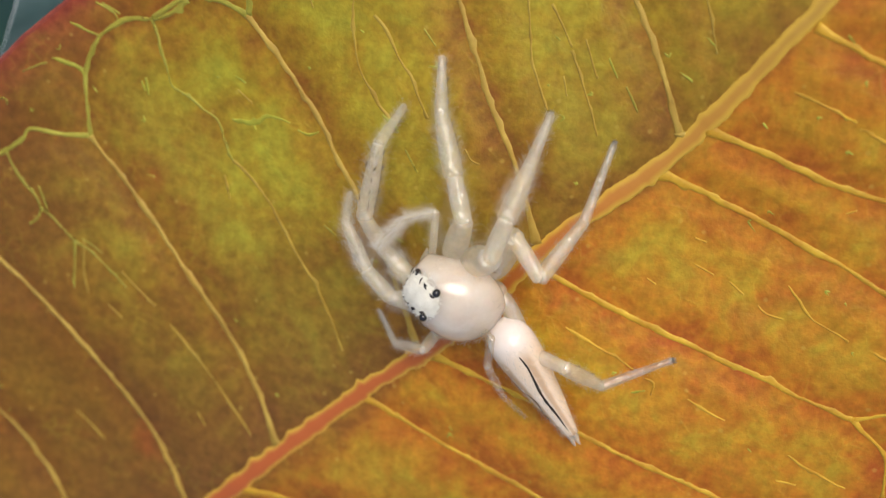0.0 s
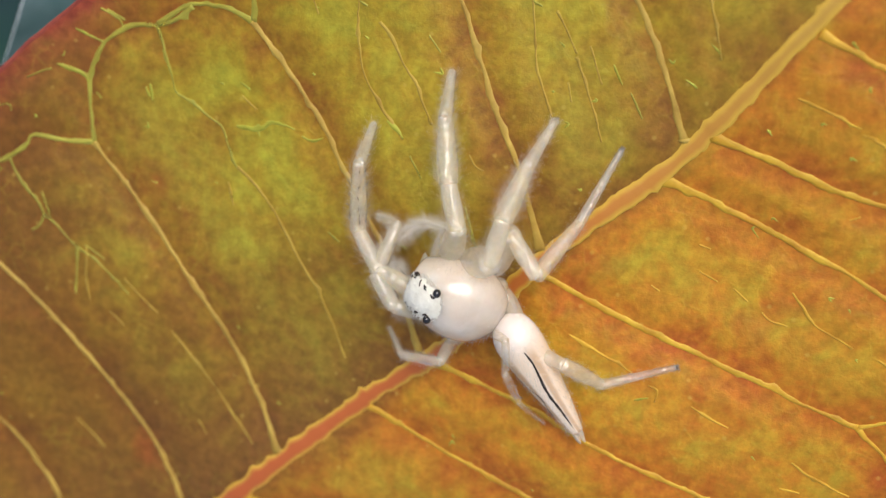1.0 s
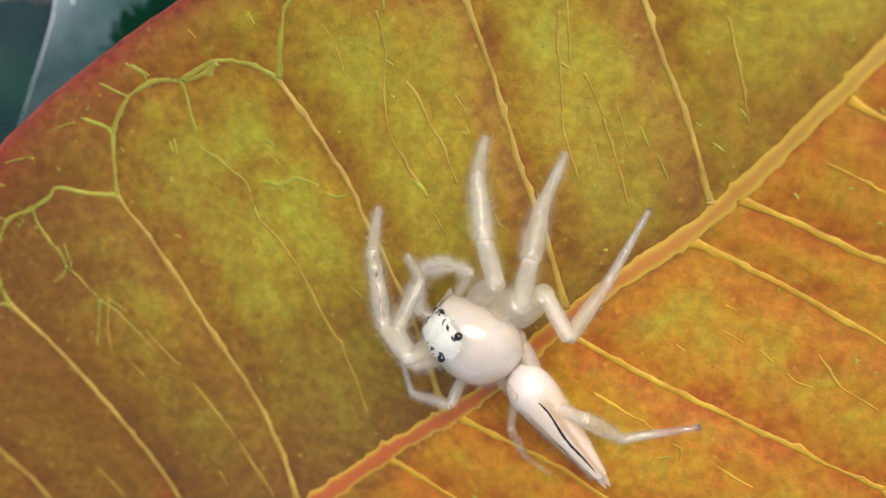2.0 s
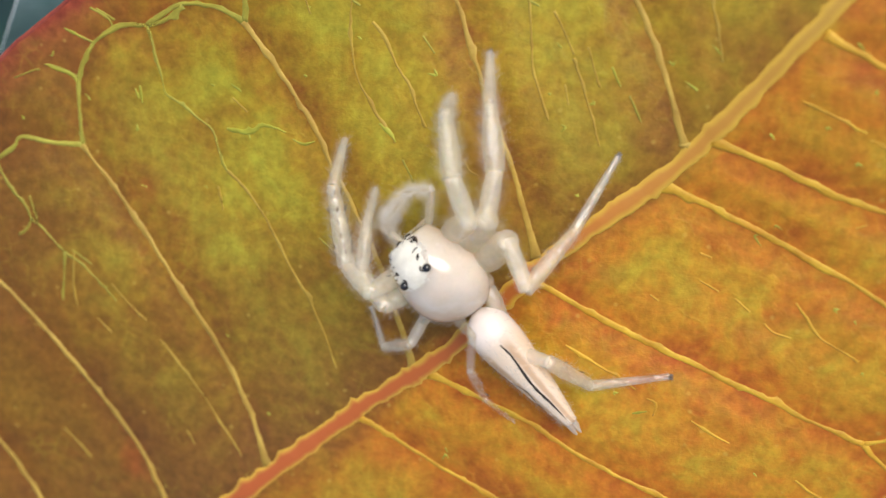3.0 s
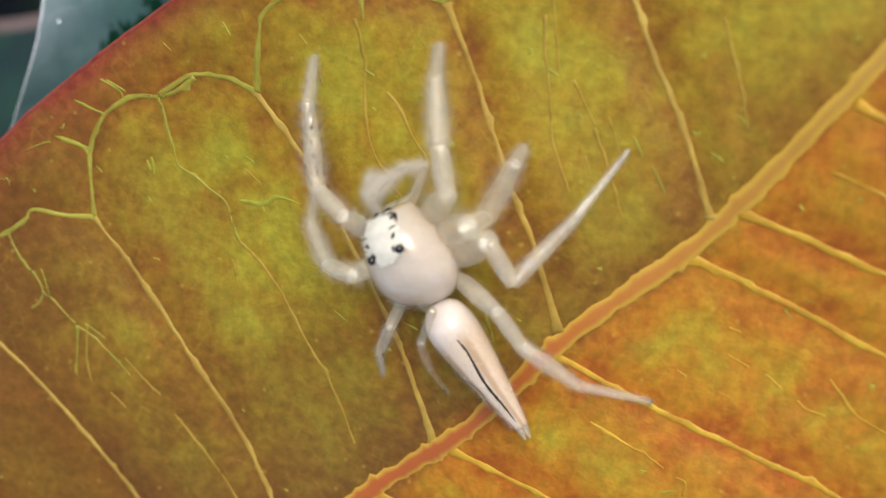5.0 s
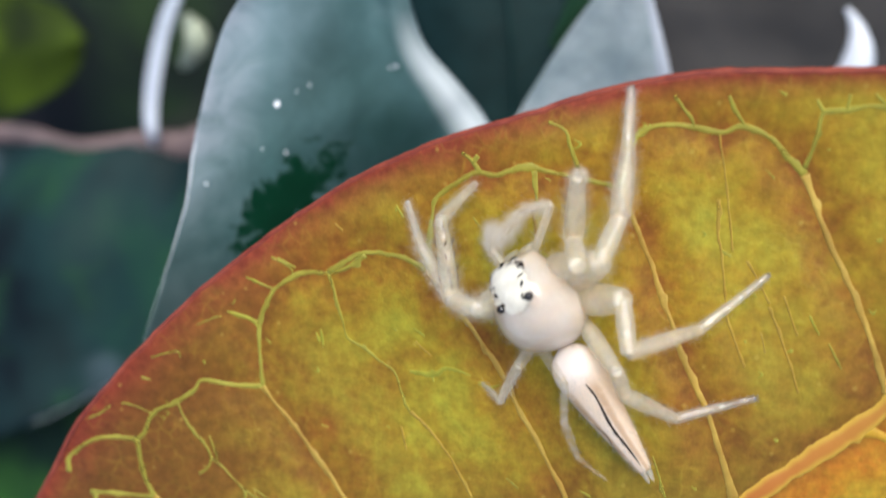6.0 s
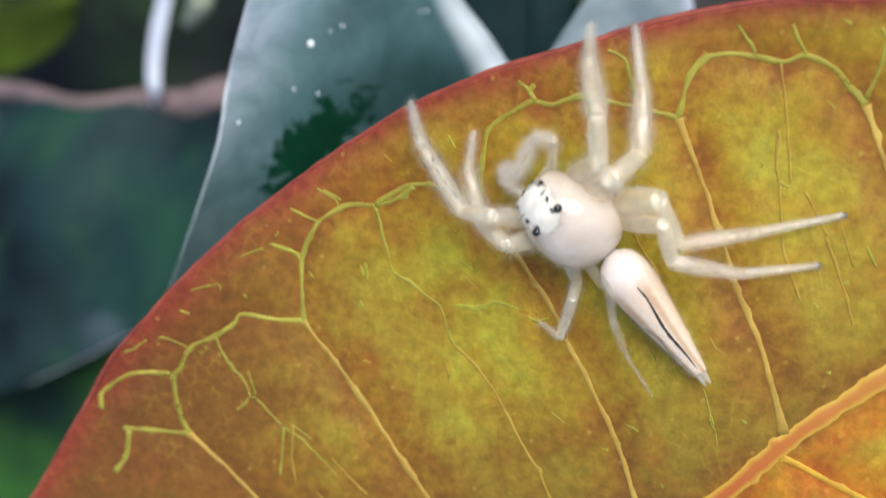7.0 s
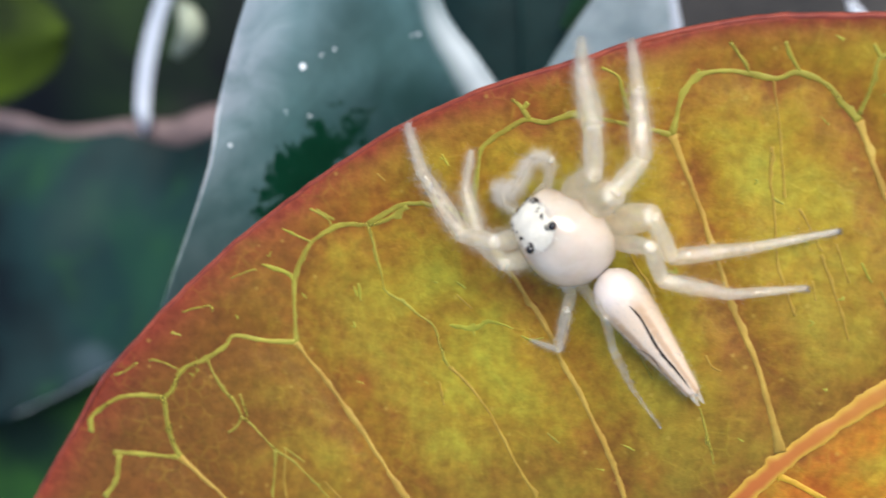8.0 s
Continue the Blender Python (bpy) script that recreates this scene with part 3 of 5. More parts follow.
def build_leaf():
    leaf = tagged(new("leaf"), "ageing olive and orange leaf with yellow veins and red rim", "leaf")
    part("blade", build_blade(), leaf, "mottled olive, gold and orange leaf blade")
    part("midrib", ridge(MID, 1.10, MIDRIB, 0.52, 0.0, 0.10, 1, 0.20, True, 11, 1.0), leaf, "reddish midrib with yellow flanks")
    for i, line in enumerate(OLIVE_SIDE):
        part("vein", ridge(line, 0.21, GOLD, 0.8, 1.5, 0.16, 10 + i, knot=0.9), leaf)
    for i, line in enumerate(ORANGE_SIDE):
        part("vein", ridge(line, 0.23 if i in (1, 2, 3) else 0.20, YELLOW, 0.8, 1.5, 0.16, 20 + i), leaf)
    for i, line in enumerate(LOOPS):
        part("vein", ridge(line, 0.17, GREEN, 1.0, 0.8, 0.18, 40 + i, knot=0.8), leaf)
    for i, line in enumerate(RIGHT_LOOPS):
        part("vein", ridge(line, 0.15, YELLOW, 0.9, 0.6, 0.18, 55 + i, knot=0.6), leaf)
    for i, line in enumerate(TIP_LOOPS):
        part("vein", ridge(line, 0.15 if i < 2 else 0.10, GREEN, 0.8, 0.2, 0.18, 65 + i), leaf)
    for i, line in enumerate(BAR_FORKS):
        part("veinlet", ridge(line, 0.13, GREEN, 0.75, 0.7, 0.22, 72 + i, 0.35), leaf)
    for i, line in enumerate(FORKS):
        part("veinlet", ridge(line, 0.10, GREEN if i in (0, 2, 3, 4) else TAN, 0.75, 0.3, 0.22, 80 + i, 0.35), leaf)
    for i, line in enumerate(FORKS_TIP):
        part("veinlet", ridge(line, 0.085, GREEN if i > 3 else TAN, 0.6, 0.2, 0.25, 95 + i, 0.28), leaf)
    for i, line in enumerate(STROKES):
        part("veinlet", ridge(line, 0.075, TAN if i % 3 else GREEN, 0.8, 0.0, 0.3, 120 + i, 0.35, loose=True), leaf)
    for i, line in enumerate(RIGHT_STROKES):
        part("veinlet", ridge(line, 0.09, YELLOW, 0.8, 0.0, 0.3, 150 + i, 0.35, loose=True), leaf)
    for i, line in enumerate(GREEN_TIPS):
        part("veinlet", ridge(line, 0.14, FLECK, 0.8, 0.0, 0.3, 180 + i, 0.35, loose=True), leaf)
    tagged(part("veinlet_net", build_flecks(), leaf, "pale green ends of fine veinlets"), kind="stuff")
    part("rim", build_rim(LEFT, "rim"), leaf, "dark red leaf rim")
    part("rim", build_rim(RIGHT, "rim"), leaf, "dark red leaf rim")
    return leaf


build_leaf()


# ---- plants behind and below the leaf; millimetres ----
BLOOM = dark_leaf_material("leaf_bloom", (0.035, 0.085, 0.075), (0.085, 0.150, 0.140), 0.30, 90)
FRESH = dark_leaf_material("leaf_fresh_green", (0.007, 0.030, 0.014), (0.022, 0.066, 0.026), 0.5, 90, 0.0, 0.2)
LIME = dark_leaf_material("leaf_lime", (0.001, 0.004, 0.001), (0.048, 0.080, 0.004), 0.7, 110, 0.0, 0.15)
PALE = dark_leaf_material("grass_and_highlight_pale", (0.42, 0.46, 0.52), (0.64, 0.67, 0.73), 0.3, 60)
EDGE = dark_leaf_material("leaf_pale_edge", (0.38, 0.42, 0.46), (0.62, 0.66, 0.70), 0.3, 200)
BARK = dark_leaf_material("brown_edge", (0.06, 0.045, 0.045), (0.20, 0.135, 0.13), 0.6, 260)
# opaque white puts the glint of the drops into the colour
DEW_GLINT = Nodes("dew_white_glint").set(Base_Color=(0.92, 0.95, 1.0), Roughness=0.06, IOR=1.33)


def bloom_and_shine_material():
    """Grey bloom over dark blue-green; where it has been wiped off the dark leaf shows with a ragged edge. Shine on the
    roll and shade in the hollow are put into the colour.
    """
    m = Nodes("leaf_bloom_worn_shine_shade")
    across = m.node("ShaderNodeSeparateXYZ", Vector=m.node("ShaderNodeUVMap").outputs[0]).outputs[1]
    place = m.node("ShaderNodeSeparateXYZ", Vector=m.co)
    x, y = m.math("DIVIDE", place.outputs[0], MM), m.math("DIVIDE", place.outputs[1], MM)
    n = m.noise(130, 4, 0.6)
    streaks = m.noise(420, 4, 0.6, distortion=1.0)
    bloom = m.ramp(n, ((0.32, (0.028, 0.070, 0.066)), (0.52, (0.056, 0.118, 0.122)), (0.72, (0.150, 0.222, 0.238))))
    bloom = m.mix(0.5, bloom, m.ramp(streaks, ((0.3, 0.38), (0.7, 0.62))), "OVERLAY")
    # paler on the upper part of the leaf, darker towards its lower end
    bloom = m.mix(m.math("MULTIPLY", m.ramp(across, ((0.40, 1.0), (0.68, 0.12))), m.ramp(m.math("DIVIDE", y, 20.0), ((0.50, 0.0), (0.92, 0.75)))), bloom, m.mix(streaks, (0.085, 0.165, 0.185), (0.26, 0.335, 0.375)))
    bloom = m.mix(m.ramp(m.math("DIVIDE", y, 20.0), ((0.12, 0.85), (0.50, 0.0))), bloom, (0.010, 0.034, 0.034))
    # paler along the edge
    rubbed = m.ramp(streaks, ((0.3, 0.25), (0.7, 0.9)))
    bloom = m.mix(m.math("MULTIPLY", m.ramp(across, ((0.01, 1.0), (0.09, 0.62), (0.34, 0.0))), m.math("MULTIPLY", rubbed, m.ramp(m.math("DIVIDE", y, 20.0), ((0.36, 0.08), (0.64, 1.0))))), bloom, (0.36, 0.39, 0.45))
    # sky reflection painted white over the lower end of the roll
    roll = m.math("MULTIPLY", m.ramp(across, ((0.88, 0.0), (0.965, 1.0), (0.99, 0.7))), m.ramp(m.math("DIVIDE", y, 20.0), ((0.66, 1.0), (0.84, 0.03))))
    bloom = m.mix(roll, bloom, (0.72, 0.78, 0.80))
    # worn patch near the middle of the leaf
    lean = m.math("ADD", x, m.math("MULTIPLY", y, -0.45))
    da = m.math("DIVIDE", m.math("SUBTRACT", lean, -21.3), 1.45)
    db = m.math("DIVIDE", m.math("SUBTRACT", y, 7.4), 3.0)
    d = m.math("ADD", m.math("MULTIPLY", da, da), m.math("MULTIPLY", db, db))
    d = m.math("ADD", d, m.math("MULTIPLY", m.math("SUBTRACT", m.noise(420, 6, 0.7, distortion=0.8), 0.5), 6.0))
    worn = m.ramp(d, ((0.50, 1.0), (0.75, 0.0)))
    # soft dark zone beside the patch: shade of the hollow put into the colour
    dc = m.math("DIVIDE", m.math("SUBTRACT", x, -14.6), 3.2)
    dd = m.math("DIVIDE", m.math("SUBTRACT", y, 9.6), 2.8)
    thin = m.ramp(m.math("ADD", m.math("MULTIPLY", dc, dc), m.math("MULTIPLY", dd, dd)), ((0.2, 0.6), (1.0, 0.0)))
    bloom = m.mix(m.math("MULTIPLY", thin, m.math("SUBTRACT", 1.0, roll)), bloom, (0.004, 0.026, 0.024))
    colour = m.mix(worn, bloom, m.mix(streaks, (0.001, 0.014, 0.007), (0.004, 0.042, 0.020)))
    m.bump(streaks, 0.00025, 0.5)
    return m.set(Base_Color=colour, Roughness=m.ramp(n, ((0.3, 0.36), (0.7, 0.50))), Specular_IOR_Level=m.mix(worn, (0.26, 0.26, 0.26), (0.08, 0.08, 0.08)))


WORN_AND_SHINE = bloom_and_shine_material()


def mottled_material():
    """Deep green with brighter green blotches, near-black patches and a pale bloom here and there."""
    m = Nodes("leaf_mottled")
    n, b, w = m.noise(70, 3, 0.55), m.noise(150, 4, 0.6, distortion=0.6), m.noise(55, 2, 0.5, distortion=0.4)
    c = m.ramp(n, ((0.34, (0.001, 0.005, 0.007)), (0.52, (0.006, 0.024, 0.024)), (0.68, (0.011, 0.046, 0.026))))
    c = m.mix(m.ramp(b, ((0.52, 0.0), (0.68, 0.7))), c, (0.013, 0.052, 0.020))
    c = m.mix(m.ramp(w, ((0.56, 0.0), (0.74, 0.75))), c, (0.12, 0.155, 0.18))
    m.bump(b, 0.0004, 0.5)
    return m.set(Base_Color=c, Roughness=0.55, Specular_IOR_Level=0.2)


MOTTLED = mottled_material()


def dark_space_material():
    """Dark space behind: shade painted black, with dark green and purplish brown blotches."""
    m = Nodes("painted_dark_space")
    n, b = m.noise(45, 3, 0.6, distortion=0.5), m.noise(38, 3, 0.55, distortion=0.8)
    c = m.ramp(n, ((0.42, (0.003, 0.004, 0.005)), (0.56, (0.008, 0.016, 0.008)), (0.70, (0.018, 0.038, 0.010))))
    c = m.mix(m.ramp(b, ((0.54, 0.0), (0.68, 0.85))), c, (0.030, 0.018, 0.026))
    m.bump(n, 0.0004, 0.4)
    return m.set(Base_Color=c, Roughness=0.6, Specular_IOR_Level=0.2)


DARK_SPACE = dark_space_material()


def bent_leaf(edge_a, edge_b, swell, material, thick=0.3, rows=60, across=36):
    """A leaf between two edge lines (x, y, z), raised across by swell(along, across)."""
    a, _ = curve_points(edge_a, rows)
    b, _ = curve_points(edge_b, rows)
    verts, uvs = [], []
    for side in (0, 1):
        for i in range(rows):
            for j in range(across):
                k = j / (across - 1)
                p = a[i] * (1 - k) + b[i] * k
                verts.append((p[0], p[1], p[2] + swell(i / (rows - 1), k) - side * thick))
                uvs.append((i / (rows - 1), k))
    m = rows * across
    faces = []
    for i in range(rows - 1):
        for j in range(across - 1):
            q = (i * across + j, i * across + j + 1, (i + 1) * across + j + 1, (i + 1) * across + j)
            faces += [q, tuple(m + x for x in q[::-1])]
        for j in (0, across - 1):
            q = (i * across + j, (i + 1) * across + j)
            faces.append((q[0], q[1], m + q[1], m + q[0]))
    for i in (0, rows - 1):
        for j in range(across - 1):
            q = (i * across + j, i * across + j + 1)
            faces.append((q[0], q[1], m + q[1], m + q[0]))
    ob = mesh_object("blade", np.array(verts) * MM, faces, material, True, uvs)
    bm = bmesh.new()
    bm.from_mesh(ob.data)
    bmesh.ops.recalc_face_normals(bm, faces=bm.faces)
    bm.to_mesh(ob.data)
    bm.free()
    return ob


def cord(points, radii, material, segments=10, flat=1.0):
    """A round or flattened strand along a line, with a radius at each of its points."""
    p = np.array([(*q, r) for q, r in zip(points, radii)], float)
    c, _ = curve_points(p, 50)
    d = np.gradient(c[:, :3], axis=0)
    verts = []
    for q, way in zip(c, d):
        way = Vector(way).normalized()
        side = way.cross(Vector((0, 0, 1))).normalized()
        up = side.cross(way)
        for k in range(segments):
            a = 2 * math.pi * k / segments
            verts.append(Vector(q[:3]) + side * math.cos(a) * q[3] + up * math.sin(a) * q[3] * flat)
    n = segments
    faces = [(i * n + k, i * n + (k + 1) % n, (i + 1) * n + (k + 1) % n, (i + 1) * n + k) for i in range(49) for k in range(n)]
    faces += [tuple(range(n))[::-1], tuple(range(49 * n, 50 * n))]
    return mesh_object("strand", [v * MM for v in verts], faces, material)


def bump_at(k, centre, width):
    return math.exp(-((k - centre) / width) ** 2)


def build_worn_leaf():
    """The folded blue-green leaf just under the rim: a raised fold along its right, a dark hollow beside it."""
    leaf = tagged(new("glossy_leaf"), "folded blue-green glossy leaf with grey bloom and worn patch", "leaf")
    left = [(-15.0, 26, -11), (-17.5, 19.5, -9.5), (-19.5, 16.2, -8.8), (-20.7, 11.0, -7.3), (-21.0, 8.4, -6.6), (-22.8, 3.2, -5.6), (-24.8, -0.9, -5.4), (-32, -10, -8), (-38, -18, -12)]
    right = [(-15.3, 27.0, -13.5), (-14.0, 22.5, -14.5), (-13.4, 20.0, -15.0), (-12.9, 17.7, -16.0), (-12.6, 15.0, -17.5), (-11.6, 12.5, -20.0), (-10.7, 9.8, -22.5), (-7.7, 2.4, -26.0), (-5.5, -6.7, -28.0)]
    part("blade", bent_leaf(left, right, lambda s, k: 0.35 * bump_at(k, 0.94, 0.07) + 1.3 * bump_at(k, 0.42, 0.25) - 0.9 * bump_at(k, 0.75, 0.12) + 0.20 * math.sin(9 * s + 5 * k), WORN_AND_SHINE, 0.3, 110, 90), leaf)
    part("edge", cord([(x, y, z + 0.02) for x, y, z in left], [0.06, 0.08, 0.09, 0.08, 0.04, 0.008, 0.006, 0.006, 0.006], EDGE), leaf, "pale thin leaf edge")
    return leaf


def build_behind_leaves():
    wing = tagged(new("glossy_leaf"), "pale blue-green leaf tip standing upright", "leaf")
    part("blade", bent_leaf([(-12.8, 5.3, -24.5), (-9.4, 10.6, -23.5), (-6.5, 14.8, -22.8), (-4.0, 17.7, -22.0), (-2.4, 19.3, -21.5)], [(-1.4, 5.0, -31.0), (-1.8, 10.9, -28.0), (-1.9, 13.5, -26.0), (-2.2, 16.5, -24.0), (-2.3, 19.3, -21.5)],
                            lambda s, k: 1.0 * bump_at(k, 0.75, 0.3), dark_leaf_material("leaf_silvery", (0.17, 0.23, 0.245), (0.42, 0.48, 0.50), 0.36, 260)), wing)
    part("edge", cord([(-1.4, 5.0, -30.9), (-1.8, 10.9, -27.9), (-1.9, 13.5, -25.9), (-2.2, 16.5, -23.9), (-2.3, 19.3, -21.4)], [0.5, 0.5, 0.45, 0.35, 0.15], PALE), wing, "pale leaf edge")
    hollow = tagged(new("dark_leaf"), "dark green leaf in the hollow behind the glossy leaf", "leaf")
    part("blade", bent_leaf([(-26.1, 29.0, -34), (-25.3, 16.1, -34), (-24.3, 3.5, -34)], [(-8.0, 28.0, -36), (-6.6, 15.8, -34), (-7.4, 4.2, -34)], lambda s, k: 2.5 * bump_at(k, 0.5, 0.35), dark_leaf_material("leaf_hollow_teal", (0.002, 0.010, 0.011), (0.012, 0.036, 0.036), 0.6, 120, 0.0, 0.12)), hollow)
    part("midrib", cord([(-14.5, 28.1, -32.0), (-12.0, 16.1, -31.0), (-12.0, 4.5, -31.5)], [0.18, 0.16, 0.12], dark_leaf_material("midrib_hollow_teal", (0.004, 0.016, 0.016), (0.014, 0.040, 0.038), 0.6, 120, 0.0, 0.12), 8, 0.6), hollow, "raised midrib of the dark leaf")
    top = tagged(new("green_leaf"), "fresh green leaf behind the glossy leaves", "leaf")
    part("blade", bent_leaf([(-7.5, 24.7, -32), (-7.8, 18.1, -31), (-9.5, 13.7, -31)], [(-1.4, 24.4, -32), (-4.1, 18.9, -31), (-8.8, 13.5, -31)], lambda s, k: 0.8 * bump_at(k, 0.5, 0.3), FRESH), top)
    broad = tagged(new("broad_leaf"), "broad dark green leaf with a brown upper edge", "leaf")
    upper = [(-76.8, 5.3, -47.0), (-62.9, 5.4, -47.0), (-55.1, 4.4, -46.0), (-48.2, 5.1, -46.0), (-45.2, 4.6, -46.5), (-42.0, 5.2, -46.5), (-37.0, 6.2, -46.5)]
    lower = [(-76.0, -26.5, -38.0), (-67.8, -22.4, -38.0), (-58.7, -18.8, -38.0), (-51.8, -15.5, -38.0), (-47.4, -13.2, -38.0), (-40.6, -9.9, -38.0), (-34.0, -6.5, -40.0)]
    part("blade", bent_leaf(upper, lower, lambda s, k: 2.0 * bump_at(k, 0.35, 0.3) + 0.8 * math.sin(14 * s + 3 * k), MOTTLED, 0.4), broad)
    part("edge", cord(upper, [0.9, 0.9, 0.8, 0.9, 1.3, 1.7, 1.6], BARK, 10, 0.6), broad, "brown dry leaf edge")
    part("edge", cord([(x, y, z + 0.1) for x, y, z in lower], [0.03, 0.03, 0.035, 0.03, 0.03, 0.025, 0.02], EDGE, 8), broad, "thin pale leaf edge")
    low = tagged(new("green_leaf"), "green leaf low in the shade", "leaf")
    part("blade", bent_leaf([(-84, -14, -46), (-66, -13, -46), (-46, -10, -46)], [(-86, -46, -46), (-68, -44, -46), (-48, -38, -46)], lambda s, k: 2.0 * bump_at(k, 0.4, 0.3), dark_leaf_material("leaf_low_green", (0.003, 0.014, 0.006), (0.030, 0.105, 0.012), 0.55, 110, 0.0, 0.2)), low)
    lime = tagged(new("lime_leaf"), "yellow-green leaf far below", "leaf")
    part("blade", bent_leaf([(-92, 20, -70), (-80, 18.5, -66), (-71, 16, -66), (-67.5, 12.5, -66)], [(-92, 3, -70), (-80, 4.0, -66), (-71, 7.5, -66), (-67.8, 11.5, -66)], lambda s, k: 1.5 * bump_at(k, 0.5, 0.3), LIME, 0.4), lime)
    # added sheet that stands in for the dark space far below
    shade = tagged(new("dark_leaf"), "near-black sheet painted as the shade far below", "leaf")
    part("blade", bent_leaf([(-110, 40, -92), (-76, 36, -90), (-42, 34, -90)], [(-104, -14, -92), (-70, -14, -90), (-40, -10, -90)], lambda s, k: 2 * bump_at(k, 0.5, 0.3), DARK_SPACE, 0.4), shade)
    blade_of_grass = tagged(new("grass_blade"), "pale whitish grass blade, bent", "grass")
    part("blade", cord([(-39.8, 22.5, -43.0), (-42.2, 18.7, -44.0), (-44.3, 15.1, -44.0), (-45.8, 11.0, -44.0), (-46.5, 7.8, -44.0), (-46.6, 6.1, -44.0), (-48.0, 4.6, -46.0)], [0.52, 0.56, 0.64, 0.70, 0.66, 0.6, 0.3], PALE, 12, 0.25), blade_of_grass)
    stub = tagged(new("pale_bud"), "small pale green bud beside the grass", "bud")
    part("bud", cord([(-44.3, 15.4, -47.0), (-43.5, 14.1, -47.0), (-43.8, 12.8, -47.5), (-45.9, 11.2, -49.0)], [0.4, 1.0, 1.0, 0.5], dark_leaf_material("bud_pale", (0.28, 0.32, 0.22), (0.42, 0.46, 0.34), 0.5, 80)), stub)
    # pale strip: the white highlight on the bend is put into its colour
    curl = tagged(new("curled_leaf"), "curled leaf, white highlight of its bend painted on", "leaf")
    part("blade", cord([(7.6, 14.9, -44.5), (8.3, 13.6, -44.2), (8.5, 12.0, -44), (8.1, 10.2, -44), (7.0, 7.6, -45), (5, 0, -47)], [0.15, 0.5, 0.95, 1.25, 1.6, 2.0], PALE, 14, 0.5), curl)
    side = tagged(new("glossy_leaf"), "blue-green leaf below the rim of the ageing leaf", "leaf")
    part("blade", bent_leaf([(14, -34, -16), (18, -22, -13), (21.5, -13.0, -11)], [(34, -34, -16), (32, -22, -13), (26, -11.5, -11)], lambda s, k: 1.2 * bump_at(k, 0.5, 0.3), BLOOM), side)


def build_dew():
    """Tiny drops that rest on the glossy leaf; their glint is painted white."""
    bpy.context.view_layer.update()
    deps = bpy.context.evaluated_depsgraph_get()
    soft = bpy.data.objects["glossy_leaf"].children[0]
    for x, y, z, r in ((-17.61, 12.75, 0, 0.17), (-16.93, 13.27, 0, 0.06), (-16.53, 13.5, 0, 0.07), (-13.82, 13.96, 0, 0.08), (-14.1, 13.9, 0, 0.06), (-17.47, 10.37, 0, 0.07), (-20.3, 9.3, 0, 0.08), (-18.26, 10.68, 0, 0.05), (-14.6, 18.96, 0, 0.20)):
        bm = bmesh.new()
        bmesh.ops.create_uvsphere(bm, u_segments=14, v_segments=9, radius=r * MM)
        for v in bm.verts:
            v.co.z *= 0.6
        me = bpy.data.meshes.new("dew_drop")
        bm.to_mesh(me)
        me.materials.append(DEW_GLINT)
        me.polygons.foreach_set("use_smooth", [True] * len(me.polygons))
        drop = tagged(new("dew_drop", me), "tiny drop on the glossy leaf, its glint painted white", "water drop", "drops on the glossy leaf")
        hit, place, _, _ = soft.ray_cast(Vector((x * MM, y * MM, 0.0)), Vector((0, 0, -1)), depsgraph=deps)
        drop.location = place if hit else (x * MM, y * MM, -0.008)


def build_ground():
    n = 60
    g = np.linspace(-1, 1, n)
    g = np.sign(g) * np.abs(g) ** 3 * 60
    verts, faces = [], []
    for y in g:
        for x in g:
            z = -0.25 + 0.02 * noise.noise((x * 20, y * 20, 0)) * (abs(x) < 1)
            verts.append((x, y, z))
    for i in range(n - 1):
        for j in range(n - 1):
            faces.append((i * n + j, i * n + j + 1, (i + 1) * n + j + 1, (i + 1) * n + j))
    m = Nodes("soil")
    c = m.ramp(m.noise(30, 5, 0.6), ((0.3, (0.026, 0.023, 0.020)), (0.6, (0.050, 0.045, 0.040)), (0.8, (0.042, 0.050, 0.028))))
    m.bump(m.noise(120, 5), 0.004, 0.8)
    tagged(mesh_object("ground", verts, faces, m.set(Base_Color=c, Roughness=0.9)), "dark damp soil in the shade", "ground", kind="structure")


build_worn_leaf()
build_behind_leaves()
build_dew()
build_ground()


# ---- the white jumping spider; millimetres in its own space: x right, y ahead, z up from the middle of its fore body ----
SHELL = shell_material()
LEGS = glassy_material("spider_leg", (0.97, 0.86, 0.67), (1.0, 0.94, 0.81), 0.67, 0.13, 0.8)
FAINT = glassy_material("spider_faint_leg", (0.97, 0.86, 0.67), (1.0, 0.94, 0.81), 0.92, 0.13, 0.8)
THIN = glassy_material("spider_thin_leg", (0.97, 0.86, 0.67), (1.0, 0.94, 0.81), 0.76, 0.13, 0.8)
CHALK = spider_material("white_scales", (0.63, 0.60, 0.51), (0.78, 0.755, 0.66), 0.5, 0.1, 6000)


